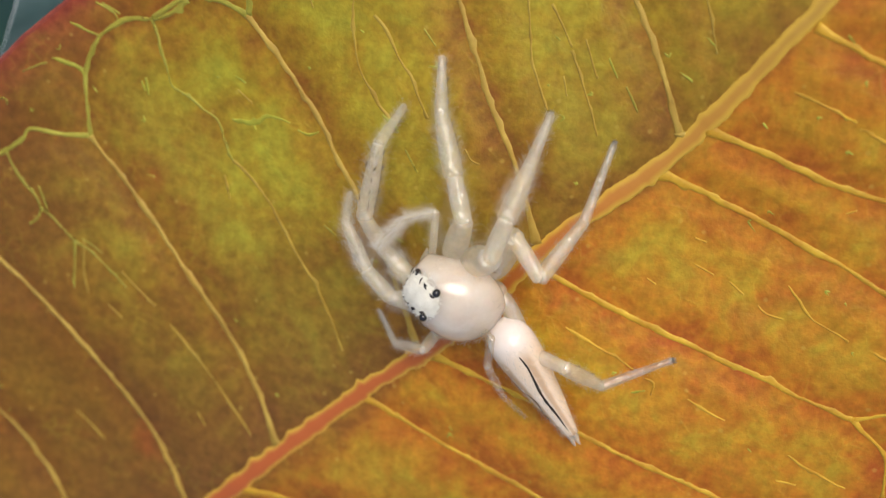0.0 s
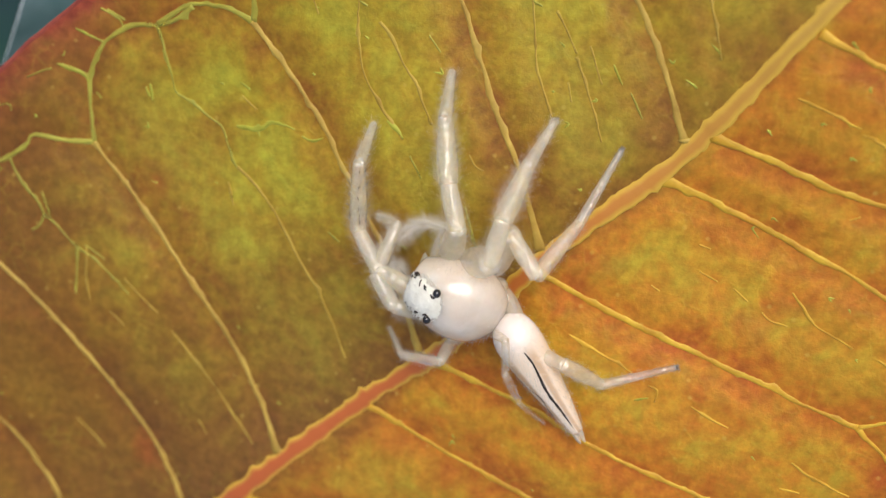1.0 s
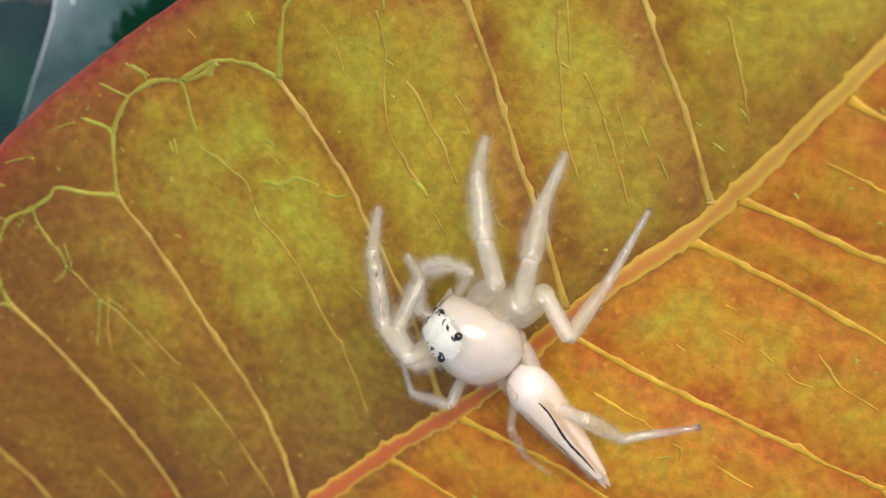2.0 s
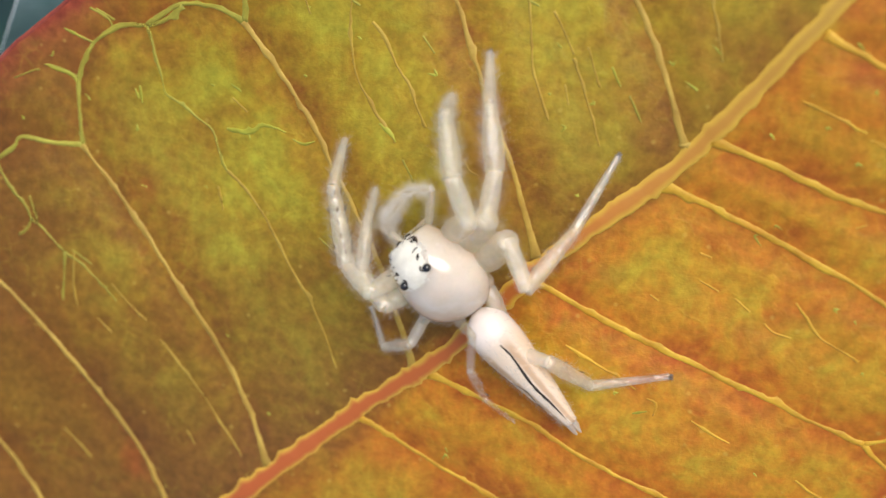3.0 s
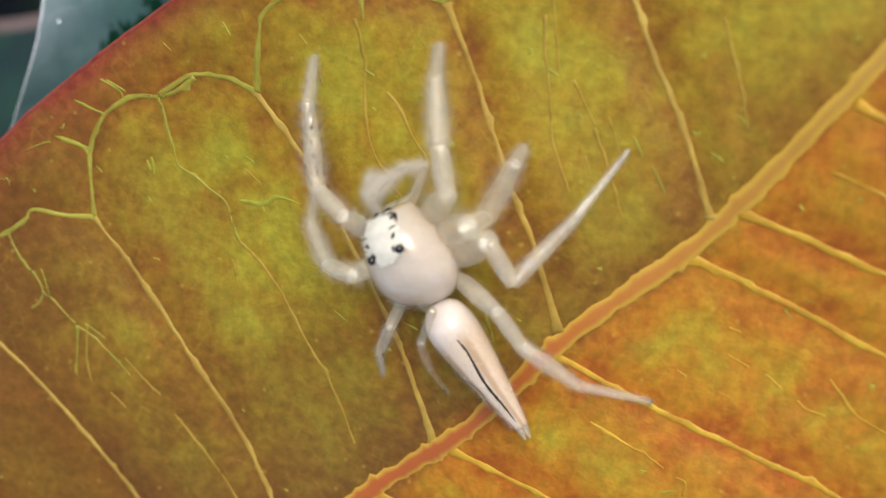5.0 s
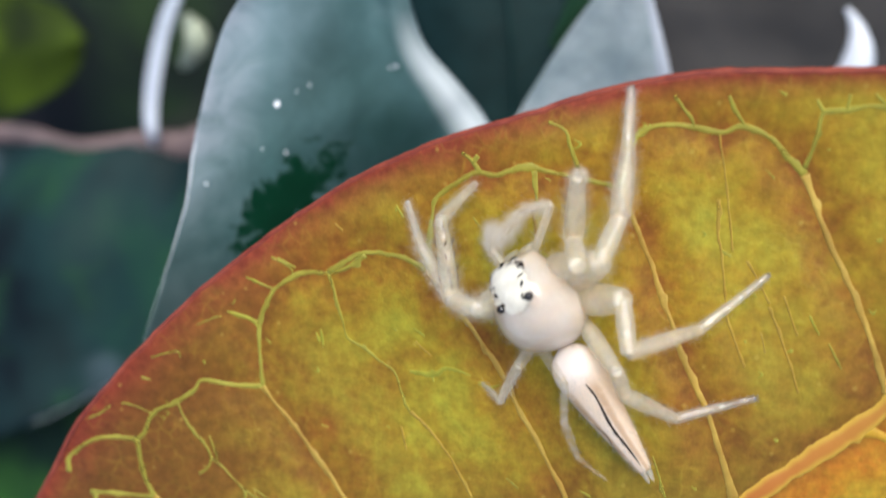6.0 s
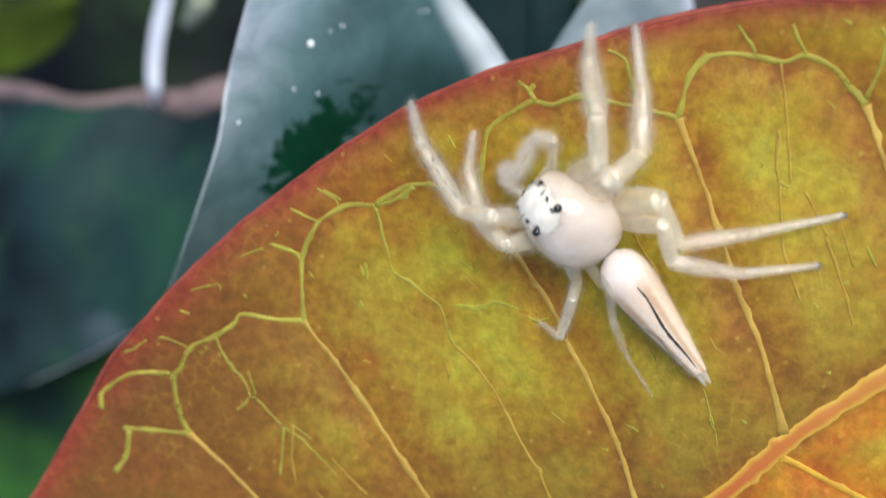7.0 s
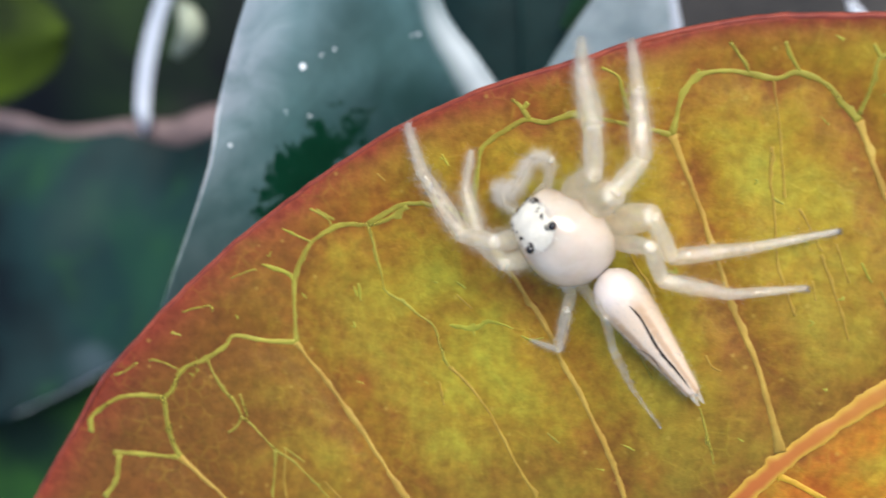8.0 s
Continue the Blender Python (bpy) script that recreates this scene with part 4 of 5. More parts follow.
def abdomen_material():
    """Pearly in front, cream behind, with a soft change between them."""
    m = Nodes("abdomen_skin")
    place = m.node("ShaderNodeSeparateXYZ", Vector=m.co)
    y = place.outputs[1]
    n, f = m.noise(900, 4, 0.6), m.noise(3000, 3, 0.6)
    at = m.math("ADD", m.math("MULTIPLY", y, -1 / MM), m.math("MULTIPLY", m.math("SUBTRACT", n, 0.5), 1.2))
    pearl = m.mix(n, (0.62, 0.54, 0.485), (0.73, 0.66, 0.61))
    cream = m.mix(n, (0.60, 0.465, 0.335), (0.71, 0.585, 0.45))
    colour = m.mix(m.ramp(m.math("MULTIPLY", at, 0.25), ((0.14, 0.0), (0.40, 1.0))), pearl, cream)
    # a tan band along each flank, behind the pearly front
    wide = m.math("ADD", m.math("MULTIPLY", y, 0.13), 0.98 * MM)
    out = m.math("DIVIDE", m.math("ABSOLUTE", place.outputs[0]), wide)
    out = m.math("ADD", out, m.math("MULTIPLY", m.math("SUBTRACT", n, 0.5), 0.25))
    band = m.math("MULTIPLY", m.ramp(out, ((0.36, 0.0), (0.52, 0.8), (0.70, 0.8), (0.86, 0.1))), m.ramp(m.math("MULTIPLY", at, 0.25), ((0.25, 0.0), (0.45, 1.0))))
    colour = m.mix(band, colour, (0.42, 0.27, 0.15))
    m.bump(f, 0.00003, 0.5)
    return m.set(Base_Color=colour, Roughness=m.ramp(f, ((0.3, 0.16), (0.7, 0.30))), Subsurface_Weight=0.35, Subsurface_Radius=(1.0, 0.8, 0.6), Subsurface_Scale=0.0006)


SKIN = abdomen_material()
EYE = plain_material("eye_black", (0.012, 0.010, 0.010), 0.08, 0.6)
STRIPE = plain_material("stripe_black", (0.022, 0.014, 0.010), 0.5, 0.3)
SPINE = plain_material("spine_brown", (0.05, 0.035, 0.025), 0.4, 0.4)
TUFT = plain_material("claw_grey", (0.20, 0.18, 0.15), 0.7, 0.2)
HAIR = hair_material("spider_hair", 0.66)
FLUFF = hair_material("palp_fluff", 0.62)


def rings(profile, segments=20, close=True):
    """A skin over rings of (centre, half width, height above, depth below), along y; squarish above 2."""
    verts, faces = [], []
    for y, zc, w, up, down, power in profile:
        for k in range(segments):
            a = 2 * math.pi * k / segments
            c, s = math.cos(a), math.sin(a)
            x = w * math.copysign(abs(c) ** (2 / power), c)
            z = (up if s > 0 else down) * math.copysign(abs(s) ** (2 / power), s)
            verts.append((x, y, zc + z))
    n = segments
    for i in range(len(profile) - 1):
        for k in range(n):
            faces.append((i * n + k, (i + 1) * n + k, (i + 1) * n + (k + 1) % n, i * n + (k + 1) % n))
    faces.append(tuple(range(n)))
    faces.append(tuple(range((len(profile) - 1) * n, len(profile) * n))[::-1])
    return verts, faces


def loft(stations, count):
    """Stations (y, zc, w, up, down, power) joined by smooth curves."""
    c, _ = curve_points(stations, count)
    return [tuple(row) for row in c]


def tube(radii, length, segments=12):
    """A limb piece along z: radii (at, r) with rounded ends."""
    at = np.array([r[0] for r in radii])
    rr = np.array([r[1] for r in radii])
    zs = np.linspace(0, 1, 17)
    verts, faces = [], []
    line = []
    r0, r1 = rr[0], rr[-1]
    for k in range(4):
        a = math.pi / 2 * (k + 0.4) / 4.4
        line.append((-r0 * 0.4 * math.cos(a), r0 * math.sin(a)))
    for z in zs:
        line.append((z * length, float(np.interp(z, at, rr))))
    for k in range(4):
        a = math.pi / 2 * (1 - (k + 1) / 4.4)
        line.append((length + r1 * 0.4 * math.cos(a), r1 * math.sin(a)))
    n = segments
    for z, r in line:
        for k in range(n):
            a = 2 * math.pi * k / n
            verts.append((r * math.cos(a), r * math.sin(a), z))
    for i in range(len(line) - 1):
        for k in range(n):
            faces.append((i * n + k, i * n + (k + 1) % n, (i + 1) * n + (k + 1) % n, (i + 1) * n + k))
    faces.append(tuple(range(n))[::-1])
    faces.append(tuple(range((len(line) - 1) * n, len(line) * n)))
    return verts, faces


def hair_mesh(roots, name, material, thick=0.0026):
    """Fine tapering hairs from (root, way, length); each is a bent three-sided spike."""
    n = len(roots)
    root = np.array([tuple(r[0]) for r in roots], float)
    d = np.array([tuple(r[1]) for r in roots], float)
    length = np.array([r[2] for r in roots], float)[:, None]
    d /= np.linalg.norm(d, axis=1)[:, None]
    s = np.cross(d, np.where(np.abs(d[:, 2:]) < 0.8, [[0.0, 0.0, 1.0]], [[1.0, 0.0, 0.0]]))
    s /= np.linalg.norm(s, axis=1)[:, None]
    t = np.cross(d, s)
    bend = np.random.default_rng(n).uniform(-1, 1, (n, 3)) * 0.22 * length
    rows = []
    for at, r in ((0, 1.0), (0.55, 0.75)):
        for k in range(3):
            a = 2 * math.pi * k / 3
            rows.append(root + d * length * at + bend * at * at + (s * math.cos(a) + t * math.sin(a)) * thick * r)
    rows.append(root + d * length + bend)
    verts = np.stack(rows, 1).reshape(-1, 3) * MM
    faces = []
    for b in range(0, 7 * n, 7):
        for k in range(3):
            m = (k + 1) % 3
            faces.append((b + k, b + m, b + 3 + m, b + 3 + k))
            faces.append((b + 3 + k, b + 3 + m, b + 6))
    return mesh_object(name, verts, faces, material)


def limb_hairs(length, radii, count, hair, lean=0.5):
    at = [r[0] for r in radii]
    rr = [r[1] for r in radii]
    out = []
    for _ in range(count):
        k, a = random.random(), random.uniform(0, 2 * math.pi)
        r = float(np.interp(k, at, rr)) * 0.96
        side = Vector((math.cos(a), math.sin(a), 0))
        out.append((side * r + Vector((0, 0, k * length)), side + Vector((0, 0, lean * random.uniform(0.3, 1.5))), hair * random.uniform(0.4, 1.3)))
    return out


def scaled(verts):
    return [(x * MM, y * MM, z * MM) for x, y, z in verts]


FEMUR = ((0, 0.14), (0.12, 0.28), (0.28, 0.37), (0.6, 0.36), (1, 0.27))
PATELLA = ((0, 0.28), (0.5, 0.31), (1, 0.26))
TIBIA = ((0, 0.26), (0.35, 0.28), (1, 0.19))
TARSUS = ((0, 0.17), (0.5, 0.13), (0.85, 0.10), (1, 0.10))


def limb_piece(name, radii, length, spider, hairs, hair, spines=0, tuft=False, skin=None):
    fluffy = name in ("palp_tibia", "palp_tarsus")
    v, f = tube(radii, length)
    piece = part(name, mesh_object(name, scaled(v), f, skin or (THIN if name in ("tibia", "tarsus") else LEGS)), spider)
    part("hairs", hair_mesh(limb_hairs(length, radii, hairs * 2, hair * 1.25, 0.9), "hairs", FLUFF if fluffy else HAIR, 0.0030 if fluffy else 0.0018), piece, "fluffy white hairs" if fluffy else "fine white hairs")
    if spines:
        rows = []
        for k in range(spines):
            at = 0.12 + 0.8 * (k + random.uniform(0, 0.9)) / spines
            for a in (0.5, 2.6) if spines < 6 else (0.3, 1.9, 3.5, 5.0):
                b = a + random.uniform(-0.5, 0.5) + math.pi
                side = Vector((math.cos(b), math.sin(b), 0))
                r = float(np.interp(at, [q[0] for q in radii], [q[1] for q in radii]))
                rows.append((side * r * 0.95 + Vector((0, 0, at * length)), side * 0.45 + Vector((0, 0, 1)), 0.27))
        part("spine_fringe", hair_mesh(rows, "spine_fringe", SPINE, 0.027), piece, "short dark leg spines")
    if tuft:
        rows = [(Vector((random.uniform(-0.06, 0.06), random.uniform(-0.06, 0.06), length)), (random.uniform(-0.6, 0.6), random.uniform(-0.6, 0.6), 0.7), 0.20) for _ in range(26)]
        part("claw_tuft", hair_mesh(rows, "claw_tuft", TUFT, 0.016), piece, "grey hair tuft round the claws")
    return piece


SHELL_ROWS = [(-1.72, -0.60, 0.28, 0.16, 0.20, 2.0), (-1.6, -0.48, 0.70, 0.42, 0.40, 2.1), (-1.2, -0.33, 1.18, 0.88, 0.62, 2.1),
              (-0.6, -0.25, 1.48, 1.26, 0.74, 2.1), (0.1, -0.2, 1.54, 1.42, 0.80, 2.1), (0.8, -0.2, 1.42, 1.46, 0.82, 2.15),
              (1.4, -0.2, 1.18, 1.38, 0.84, 2.2), (1.85, -0.2, 0.95, 1.18, 0.85, 2.3), (2.1, -0.22, 0.76, 0.92, 0.80, 2.4), (2.2, -0.25, 0.45, 0.50, 0.55, 2.2)]
SHELL_LOFT = np.array(loft(SHELL_ROWS, 60))


def shell_at(x, y, proud=0.0):
    """A place on the upper skin of the carapace."""
    y = min(y, 2.19)
    zc, w, up, p = (float(np.interp(y, SHELL_LOFT[:, 0], SHELL_LOFT[:, k])) for k in (1, 2, 3, 5))
    r = min(0.985, abs(x) / w)
    return Vector((x, y, zc + up * (1 - r ** p) ** (1 / p) + proud))


def skin_mark(points, width, material, name, proud=0.035):
    """A thin raised stroke on the carapace along (x, y) points, pointed at both ends."""
    c, _ = curve_points(points, 14)
    d = np.gradient(c, axis=0)
    verts, faces = [], []
    for i, (q, way) in enumerate(zip(c, d)):
        way = way / (np.linalg.norm(way) + 1e-9)
        w = width * math.sin(math.pi * (i + 0.6) / 14.2) ** 0.6 * random.uniform(0.8, 1.2)
        for k, h in ((-1, -0.03), (-0.5, proud), (0.5, proud), (1, -0.03)):
            verts.append(shell_at(q[0] - way[1] * w * k, q[1] + way[0] * w * k, h))
    for i in range(13):
        for k in range(3):
            faces.append((i * 4 + k, i * 4 + k + 1, (i + 1) * 4 + k + 1, (i + 1) * 4 + k))
    return mesh_object(name, [v * MM for v in verts], faces, material)


def build_carapace(spider):
    v, f = rings([tuple(r) for r in SHELL_LOFT], 44)
    body = part("carapace", mesh_object("carapace", scaled(v), f, SHELL), spider, "glossy milky white carapace")
    body.rotation_euler = (0, math.radians(-6), 0)
    body.scale, body.location = (1.02, 0.94, 1.0), (0, 0.015 * MM, 0)
    # chalky scales between the eyes, thin out at an uneven border
    verts, faces = [], []
    rows, cols = 40, 34
    for i in range(rows):
        y = 0.46 + (2.19 - 0.46) * i / (rows - 1)
        half = float(np.interp(y, [0.42, 0.7, 1.0, 1.5, 1.9, 2.19], [0.30, 0.60, 0.76, 0.80, 0.72, 0.44]))
        for j in range(cols):
            k = 2 * j / (cols - 1) - 1
            x = k * half * (1 + 0.10 * noise.noise((k * 2, y * 3, 4)))
            rise = 1 - 1.5 * abs(k) ** 3 - (1 - min(1, i / 9)) ** 2 + 0.5 * noise.noise((x * 5, y * 5, 9))
            verts.append(shell_at(x, y, 0.024 * max(-1.2, rise) + 0.022 * noise.noise((x * 7, y * 7, 1)) * max(0, rise)))
    for i in range(rows - 1):
        for j in range(cols - 1):
            faces.append((i * cols + j, i * cols + j + 1, (i + 1) * cols + j + 1, (i + 1) * cols + j))
    part("eye_region", mesh_object("eye_region", [q * MM for q in verts], faces, CHALK), body, "chalk white scales between the eyes")
    scales = []
    for _ in range(900):
        y = random.uniform(0.4, 2.15)
        w = float(np.interp(y, [0.4, 0.8, 1.5, 2.2], [0.35, 0.74, 0.86, 0.5]))
        x = random.uniform(-w, w)
        scales.append((shell_at(x, y, 0.01), (x * 0.9 + random.uniform(-0.5, 0.5), random.uniform(0.0, 0.9), 0.28), random.uniform(0.06, 0.13)))
    part("scale_hairs", hair_mesh(scales, "scale_hairs", CHALK, 0.011), body, "short white scale hairs")
    for side in (-1, 1):
        for name, x, y, r, sink in (("rear_eye", 0.58, 0.84, 0.165, 0.02), ("middle_eye", 0.56, 1.36, 0.055, 0.0), ("front_side_eye", 0.55, 1.92, 0.09, 0.10), ("front_eye", 0.24, 2.16, 0.15, 0.12)):
            bm = bmesh.new()
            bmesh.ops.create_uvsphere(bm, u_segments=18, v_segments=12, radius=r * MM)
            me = bpy.data.meshes.new(name)
            bm.to_mesh(me)
            bm.free()
            me.materials.append(EYE)
            me.polygons.foreach_set("use_smooth", [True] * len(me.polygons))
            eye = part(name, new(name, me), body, "round glossy black eye")
            eye.location = (shell_at(side * x, y, 0.05 - sink) if y < 2 else Vector((side * x, 2.12, 0.14))) * MM
        marks = (([(0.40, 0.82), (0.39, 0.95), (0.46, 1.06)], 0.040), ([(0.50, 1.26), (0.53, 1.38), (0.60, 1.46)], 0.038), ([(0.47, 1.60), (0.58, 1.66), (0.66, 1.62)], 0.028),
                 ([(0.70, 1.78), (0.66, 1.96), (0.52, 2.08), (0.40, 2.10)], 0.036), ([(0.30, 2.13), (0.18, 2.17), (0.06, 2.15)], 0.034))
        for line, wide in marks:
            part("eye_lashes", skin_mark([(side * a, b) for a, b in line], wide * 1.25, STRIPE, "eye_lashes", 0.075), body, "black stroke of lashes beside the eye")
        fang = [(1.9, -0.75, 0.25, 0.2, 0.2, 2.0), (2.15, -0.85, 0.32, 0.3, 0.35, 2.2), (2.3, -1.1, 0.26, 0.25, 0.3, 2.2), (2.32, -1.35, 0.14, 0.1, 0.12, 2.0)]
        v, f = rings(loft(fang, 12), 14)
        part("chelicera", mesh_object("chelicera", scaled([(x + side * 0.33, y, z) for x, y, z in v]), f, LEGS), body)
        hip_rows = ((0.95, 1.15), (1.15, 0.45), (1.15, -0.35), (0.95, -1.05))
        for x, y in hip_rows:
            v, f = rings(loft([(-0.42, 0, 0.2, 0.2, 0.2, 2), (-0.2, 0, 0.42, 0.4, 0.4, 2), (0.2, 0, 0.42, 0.4, 0.4, 2), (0.42, 0, 0.2, 0.2, 0.2, 2)], 9), 14)
            part("coxa", mesh_object("coxa", scaled([(side * (x - 0.2) + a * 0.8, y + b * 0.8, -0.95 + c * 0.8) for a, b, c in v]), f, LEGS), body)
    fuzz = []
    for _ in range(1500):
        a, y = random.uniform(-0.2, math.pi + 0.2), random.uniform(-1.7, 1.6)
        w = float(np.interp(y, SHELL_LOFT[:, 0], SHELL_LOFT[:, 2]))
        h = float(np.interp(y, SHELL_LOFT[:, 0], SHELL_LOFT[:, 3]))
        if abs(math.cos(a)) < 0.8:
            continue
        fuzz.append(((w * math.cos(a) * 0.98, y, -0.25 + h * math.sin(a)), (math.cos(a), random.uniform(-0.5, 0.5), 0.3), random.uniform(0.12, 0.32)))
    part("hairs", hair_mesh(fuzz, "hairs", HAIR, 0.003), body, "fine white hairs")
    return body


ABDOMEN = [(0.05, 0.0, 0.22, 0.22, 0.22, 2.0), (-0.25, 0.05, 0.66, 0.64, 0.55, 2.1), (-0.8, 0.10, 0.88, 0.90, 0.72, 2.1), (-1.6, 0.05, 0.88, 0.84, 0.72, 2.1),
           (-2.8, 0.0, 0.72, 0.70, 0.62, 2.1), (-4.0, -0.05, 0.53, 0.52, 0.48, 2.1), (-5.0, -0.08, 0.36, 0.36, 0.32, 2.0), (-5.5, -0.1, 0.27, 0.24, 0.22, 2.0)]


def abdomen_at(y, angle, proud=0.0):
    """A place on the abdomen's skin, angle in degrees from the top towards its right side."""
    rows = sorted(ABDOMEN)
    ys = [r[0] for r in rows]
    zc, w, up = (float(np.interp(y, ys, [r[k] for r in rows])) for k in (1, 2, 3))
    a = math.radians(angle)
    return Vector(((w + proud) * math.sin(a), y, zc + (up + proud) * math.cos(a)))


def build_abdomen(spider):
    v, f = rings(loft(ABDOMEN, 50), 32)
    ob = mesh_object("abdomen", scaled(v), f, SKIN)
    belly = part("abdomen", ob, spider, "long cream abdomen, pearly white in front")
    for angle, start, end, wide in ((22, -1.0, -5.2, 0.062), (-66, -2.0, -4.4, 0.020)):
        verts, faces = [], []
        n = 40
        for i in range(n):
            y = start + (end - start) * i / (n - 1)
            sway = angle * (0.75 + 0.25 * math.sin(i * 0.21)) * (1 - 0.35 * i / n) + random.uniform(-0.8, 0.8)
            half = wide * math.sin(math.pi * min(1, (i + 1.5) / n * 1.02)) ** 0.5 * random.uniform(0.75, 1.25) + 0.01
            w = float(np.interp(y, [-5.5, -1.6], [0.25, 1.0]))
            da = math.degrees(half / w)
            for k, (off, proud) in enumerate(((-da, -0.02), (-da * 0.6, 0.022), (da * 0.6, 0.022), (da, -0.02))):
                verts.append(abdomen_at(y, sway + off, proud))
        for i in range(n - 1):
            for k in range(3):
                faces.append((i * 4 + k, i * 4 + k + 1, (i + 1) * 4 + k + 1, (i + 1) * 4 + k))
        part("stripe", mesh_object("stripe", [q * MM for q in verts], faces, STRIPE), belly, "thin black stripe along the abdomen")
    for x, z, l in ((-0.10, 0.0, 0.62), (0.10, 0.0, 0.62), (-0.09, -0.18, 0.5), (0.09, -0.18, 0.5)):
        v, f = rings(loft([(-5.35, 0, 0.10, 0.10, 0.10, 2), (-5.5, 0, 0.105, 0.105, 0.1, 2), (-5.4 - l * 0.7, 0, 0.085, 0.085, 0.08, 2), (-5.4 - l, 0, 0.03, 0.03, 0.03, 2)], 10), 10)
        part("spinneret", mesh_object("spinneret", scaled([(a + x * (1 + 0.0), b, c + z) for a, b, c in v]), f, LEGS), belly, "pinkish translucent spinneret")
    fuzz = []
    for _ in range(900):
        y, a = random.uniform(-5.4, -0.2), random.uniform(-115, 115)
        root = abdomen_at(y, a, -0.01)
        fuzz.append((root, (math.sin(math.radians(a)), -0.9, math.cos(math.radians(a)) * 0.6), random.uniform(0.12, 0.3)))
    part("hairs", hair_mesh(fuzz, "hairs", HAIR, 0.004), belly, "fine white hairs")
    return belly


def build_spider(limbs):
    spider = tagged(new("spider"), "small milky white jumping spider with black eyes on a leaf", "spider")
    build_carapace(spider)
    made = {"abdomen": build_abdomen(spider)}
    for name, lengths in limbs.items():
        if name.startswith("palp"):
            shapes = (("palp_femur", ((0, 0.13), (0.5, 0.15), (1, 0.13)), 350, 0.30, 0, False), ("palp_tibia", ((0, 0.13), (0.5, 0.13), (1, 0.13)), 380, 0.34, 0, False), ("palp_tarsus", ((0, 0.12), (0.4, 0.15), (0.75, 0.13), (1, 0.05)), 700, 0.42, 0, False))
        else:
            front = name.endswith("1")
            dark = name in ("right3", "right4", "right2")
            k = 1.12 if name in ("right1", "right2") else 1.0 if name.startswith("left") and name[-1] in "12" else 0.54 if name == "left4" else 0.90 if name in ("right3", "right4") else 0.74
            slim = [tuple((at, r * k) for at, r in shape) for shape in (FEMUR, PATELLA, TIBIA, TARSUS)]
            if name in ("right1", "right2", "right3"):
                slim[0] = [(at, r * {"right1": 1.15, "right2": 1.5, "right3": 1.75}[name]) for at, r in slim[0]]
            if name in ("right1", "right2", "left1"):
                slim[2] = [(at, r * 1.22) for at, r in slim[2]]
                slim[3] = [(at, r * 1.35) for at, r in slim[3]]
            if name in ("right3", "right4"):
                slim[2] = [(at, r * 1.2) for at, r in slim[2]]
                slim[3] = [(at, r * 1.35) for at, r in slim[3]]
            if name == "right3":
                slim[1] = [(at, r * 1.15) for at, r in slim[1]]
            fur = 1.0 if k >= 1.0 else 0.3 if name == "left4" else 0.6
            shapes = (("femur", slim[0], int(480 * fur), 0.34 * fur, 2 if front or name in ("right2", "right3") else 0, False), ("patella", slim[1], int(280 * fur), 0.32 * fur, 0, False), ("tibia", slim[2], int(640 * fur), 0.34 * fur, (7 if name == "left1" else 5) if front else 2, False), ("tarsus", slim[3], int(460 * fur), 0.25 * fur, 4 if front else 0, dark))
        made[name] = [limb_piece(n, r, l, spider, h, hl, sp, tuft, FAINT if name == "left4" else None) for (n, r, h, hl, sp, tuft), l in zip(shapes, lengths)]
    return spider, made


# ---- what moves ----
PIECE_LENGTHS = {
    "right1": (2.60, 1.70, 2.30, 2.38),
    "right2": (2.60, 1.71, 2.28, 2.39),
    "right3": (2.63, 1.78, 2.97, 3.06),
    "right4": (2.68, 1.61, 2.58, 2.88),
    "left1": (2.56, 1.80, 2.92, 2.49),
    "left2": (2.16, 1.44, 2.03, 1.90),
    "left3": (1.75, 1.00, 1.81, 1.70),
    "left4": (2.30, 1.54, 2.10, 2.30),
    "palp_right": (2.20, 1.25, 1.55),
    "palp_left": (0.80, 0.60, 0.80),
}
ROOTS = {"right1": (0.95, 1.15, -0.90), "right2": (1.15, 0.45, -1.00), "right3": (1.15, -0.35, -1.00), "right4": (0.95, -1.05, -0.90), "left1": (-0.95, 1.15, -0.90), "left2": (-1.15, 0.45, -1.00), "left3": (-1.15, -0.35, -1.00), "left4": (-0.95, -1.05, -0.90), "palp_right": (0.55, 1.75, -0.75), "palp_left": (-0.55, 1.75, -0.75)}
spider, pieces = build_spider(PIECE_LENGTHS)


def between(rows, t):
    """Rows of (seconds, numbers) read at a time, gliding."""
    ts = [r[0] for r in rows]
    v = np.array([r[1:] for r in rows], float)
    i = min(max(int(np.searchsorted(ts, t, "right")) - 1, 0), len(ts) - 2)
    h = ts[i + 1] - ts[i]
    k = min(max((t - ts[i]) / h, 0), 1)
    def slope(j):
        if j in (0, len(ts) - 1):
            return np.zeros(v.shape[1])
        a, b = (v[j] - v[j - 1]) / (ts[j] - ts[j - 1]), (v[j + 1] - v[j]) / (ts[j + 1] - ts[j])
        return np.where(a * b > 0, 2 * a * b / np.where(np.abs(a + b) < 1e-9, 1, a + b), 0)
    m0, m1 = slope(i) * h, slope(i + 1) * h
    return (2 * k**3 - 3 * k**2 + 1) * v[i] + (k**3 - 2 * k**2 + k) * m0 + (3 * k**2 - 2 * k**3) * v[i + 1] + (k**3 - k**2) * m1


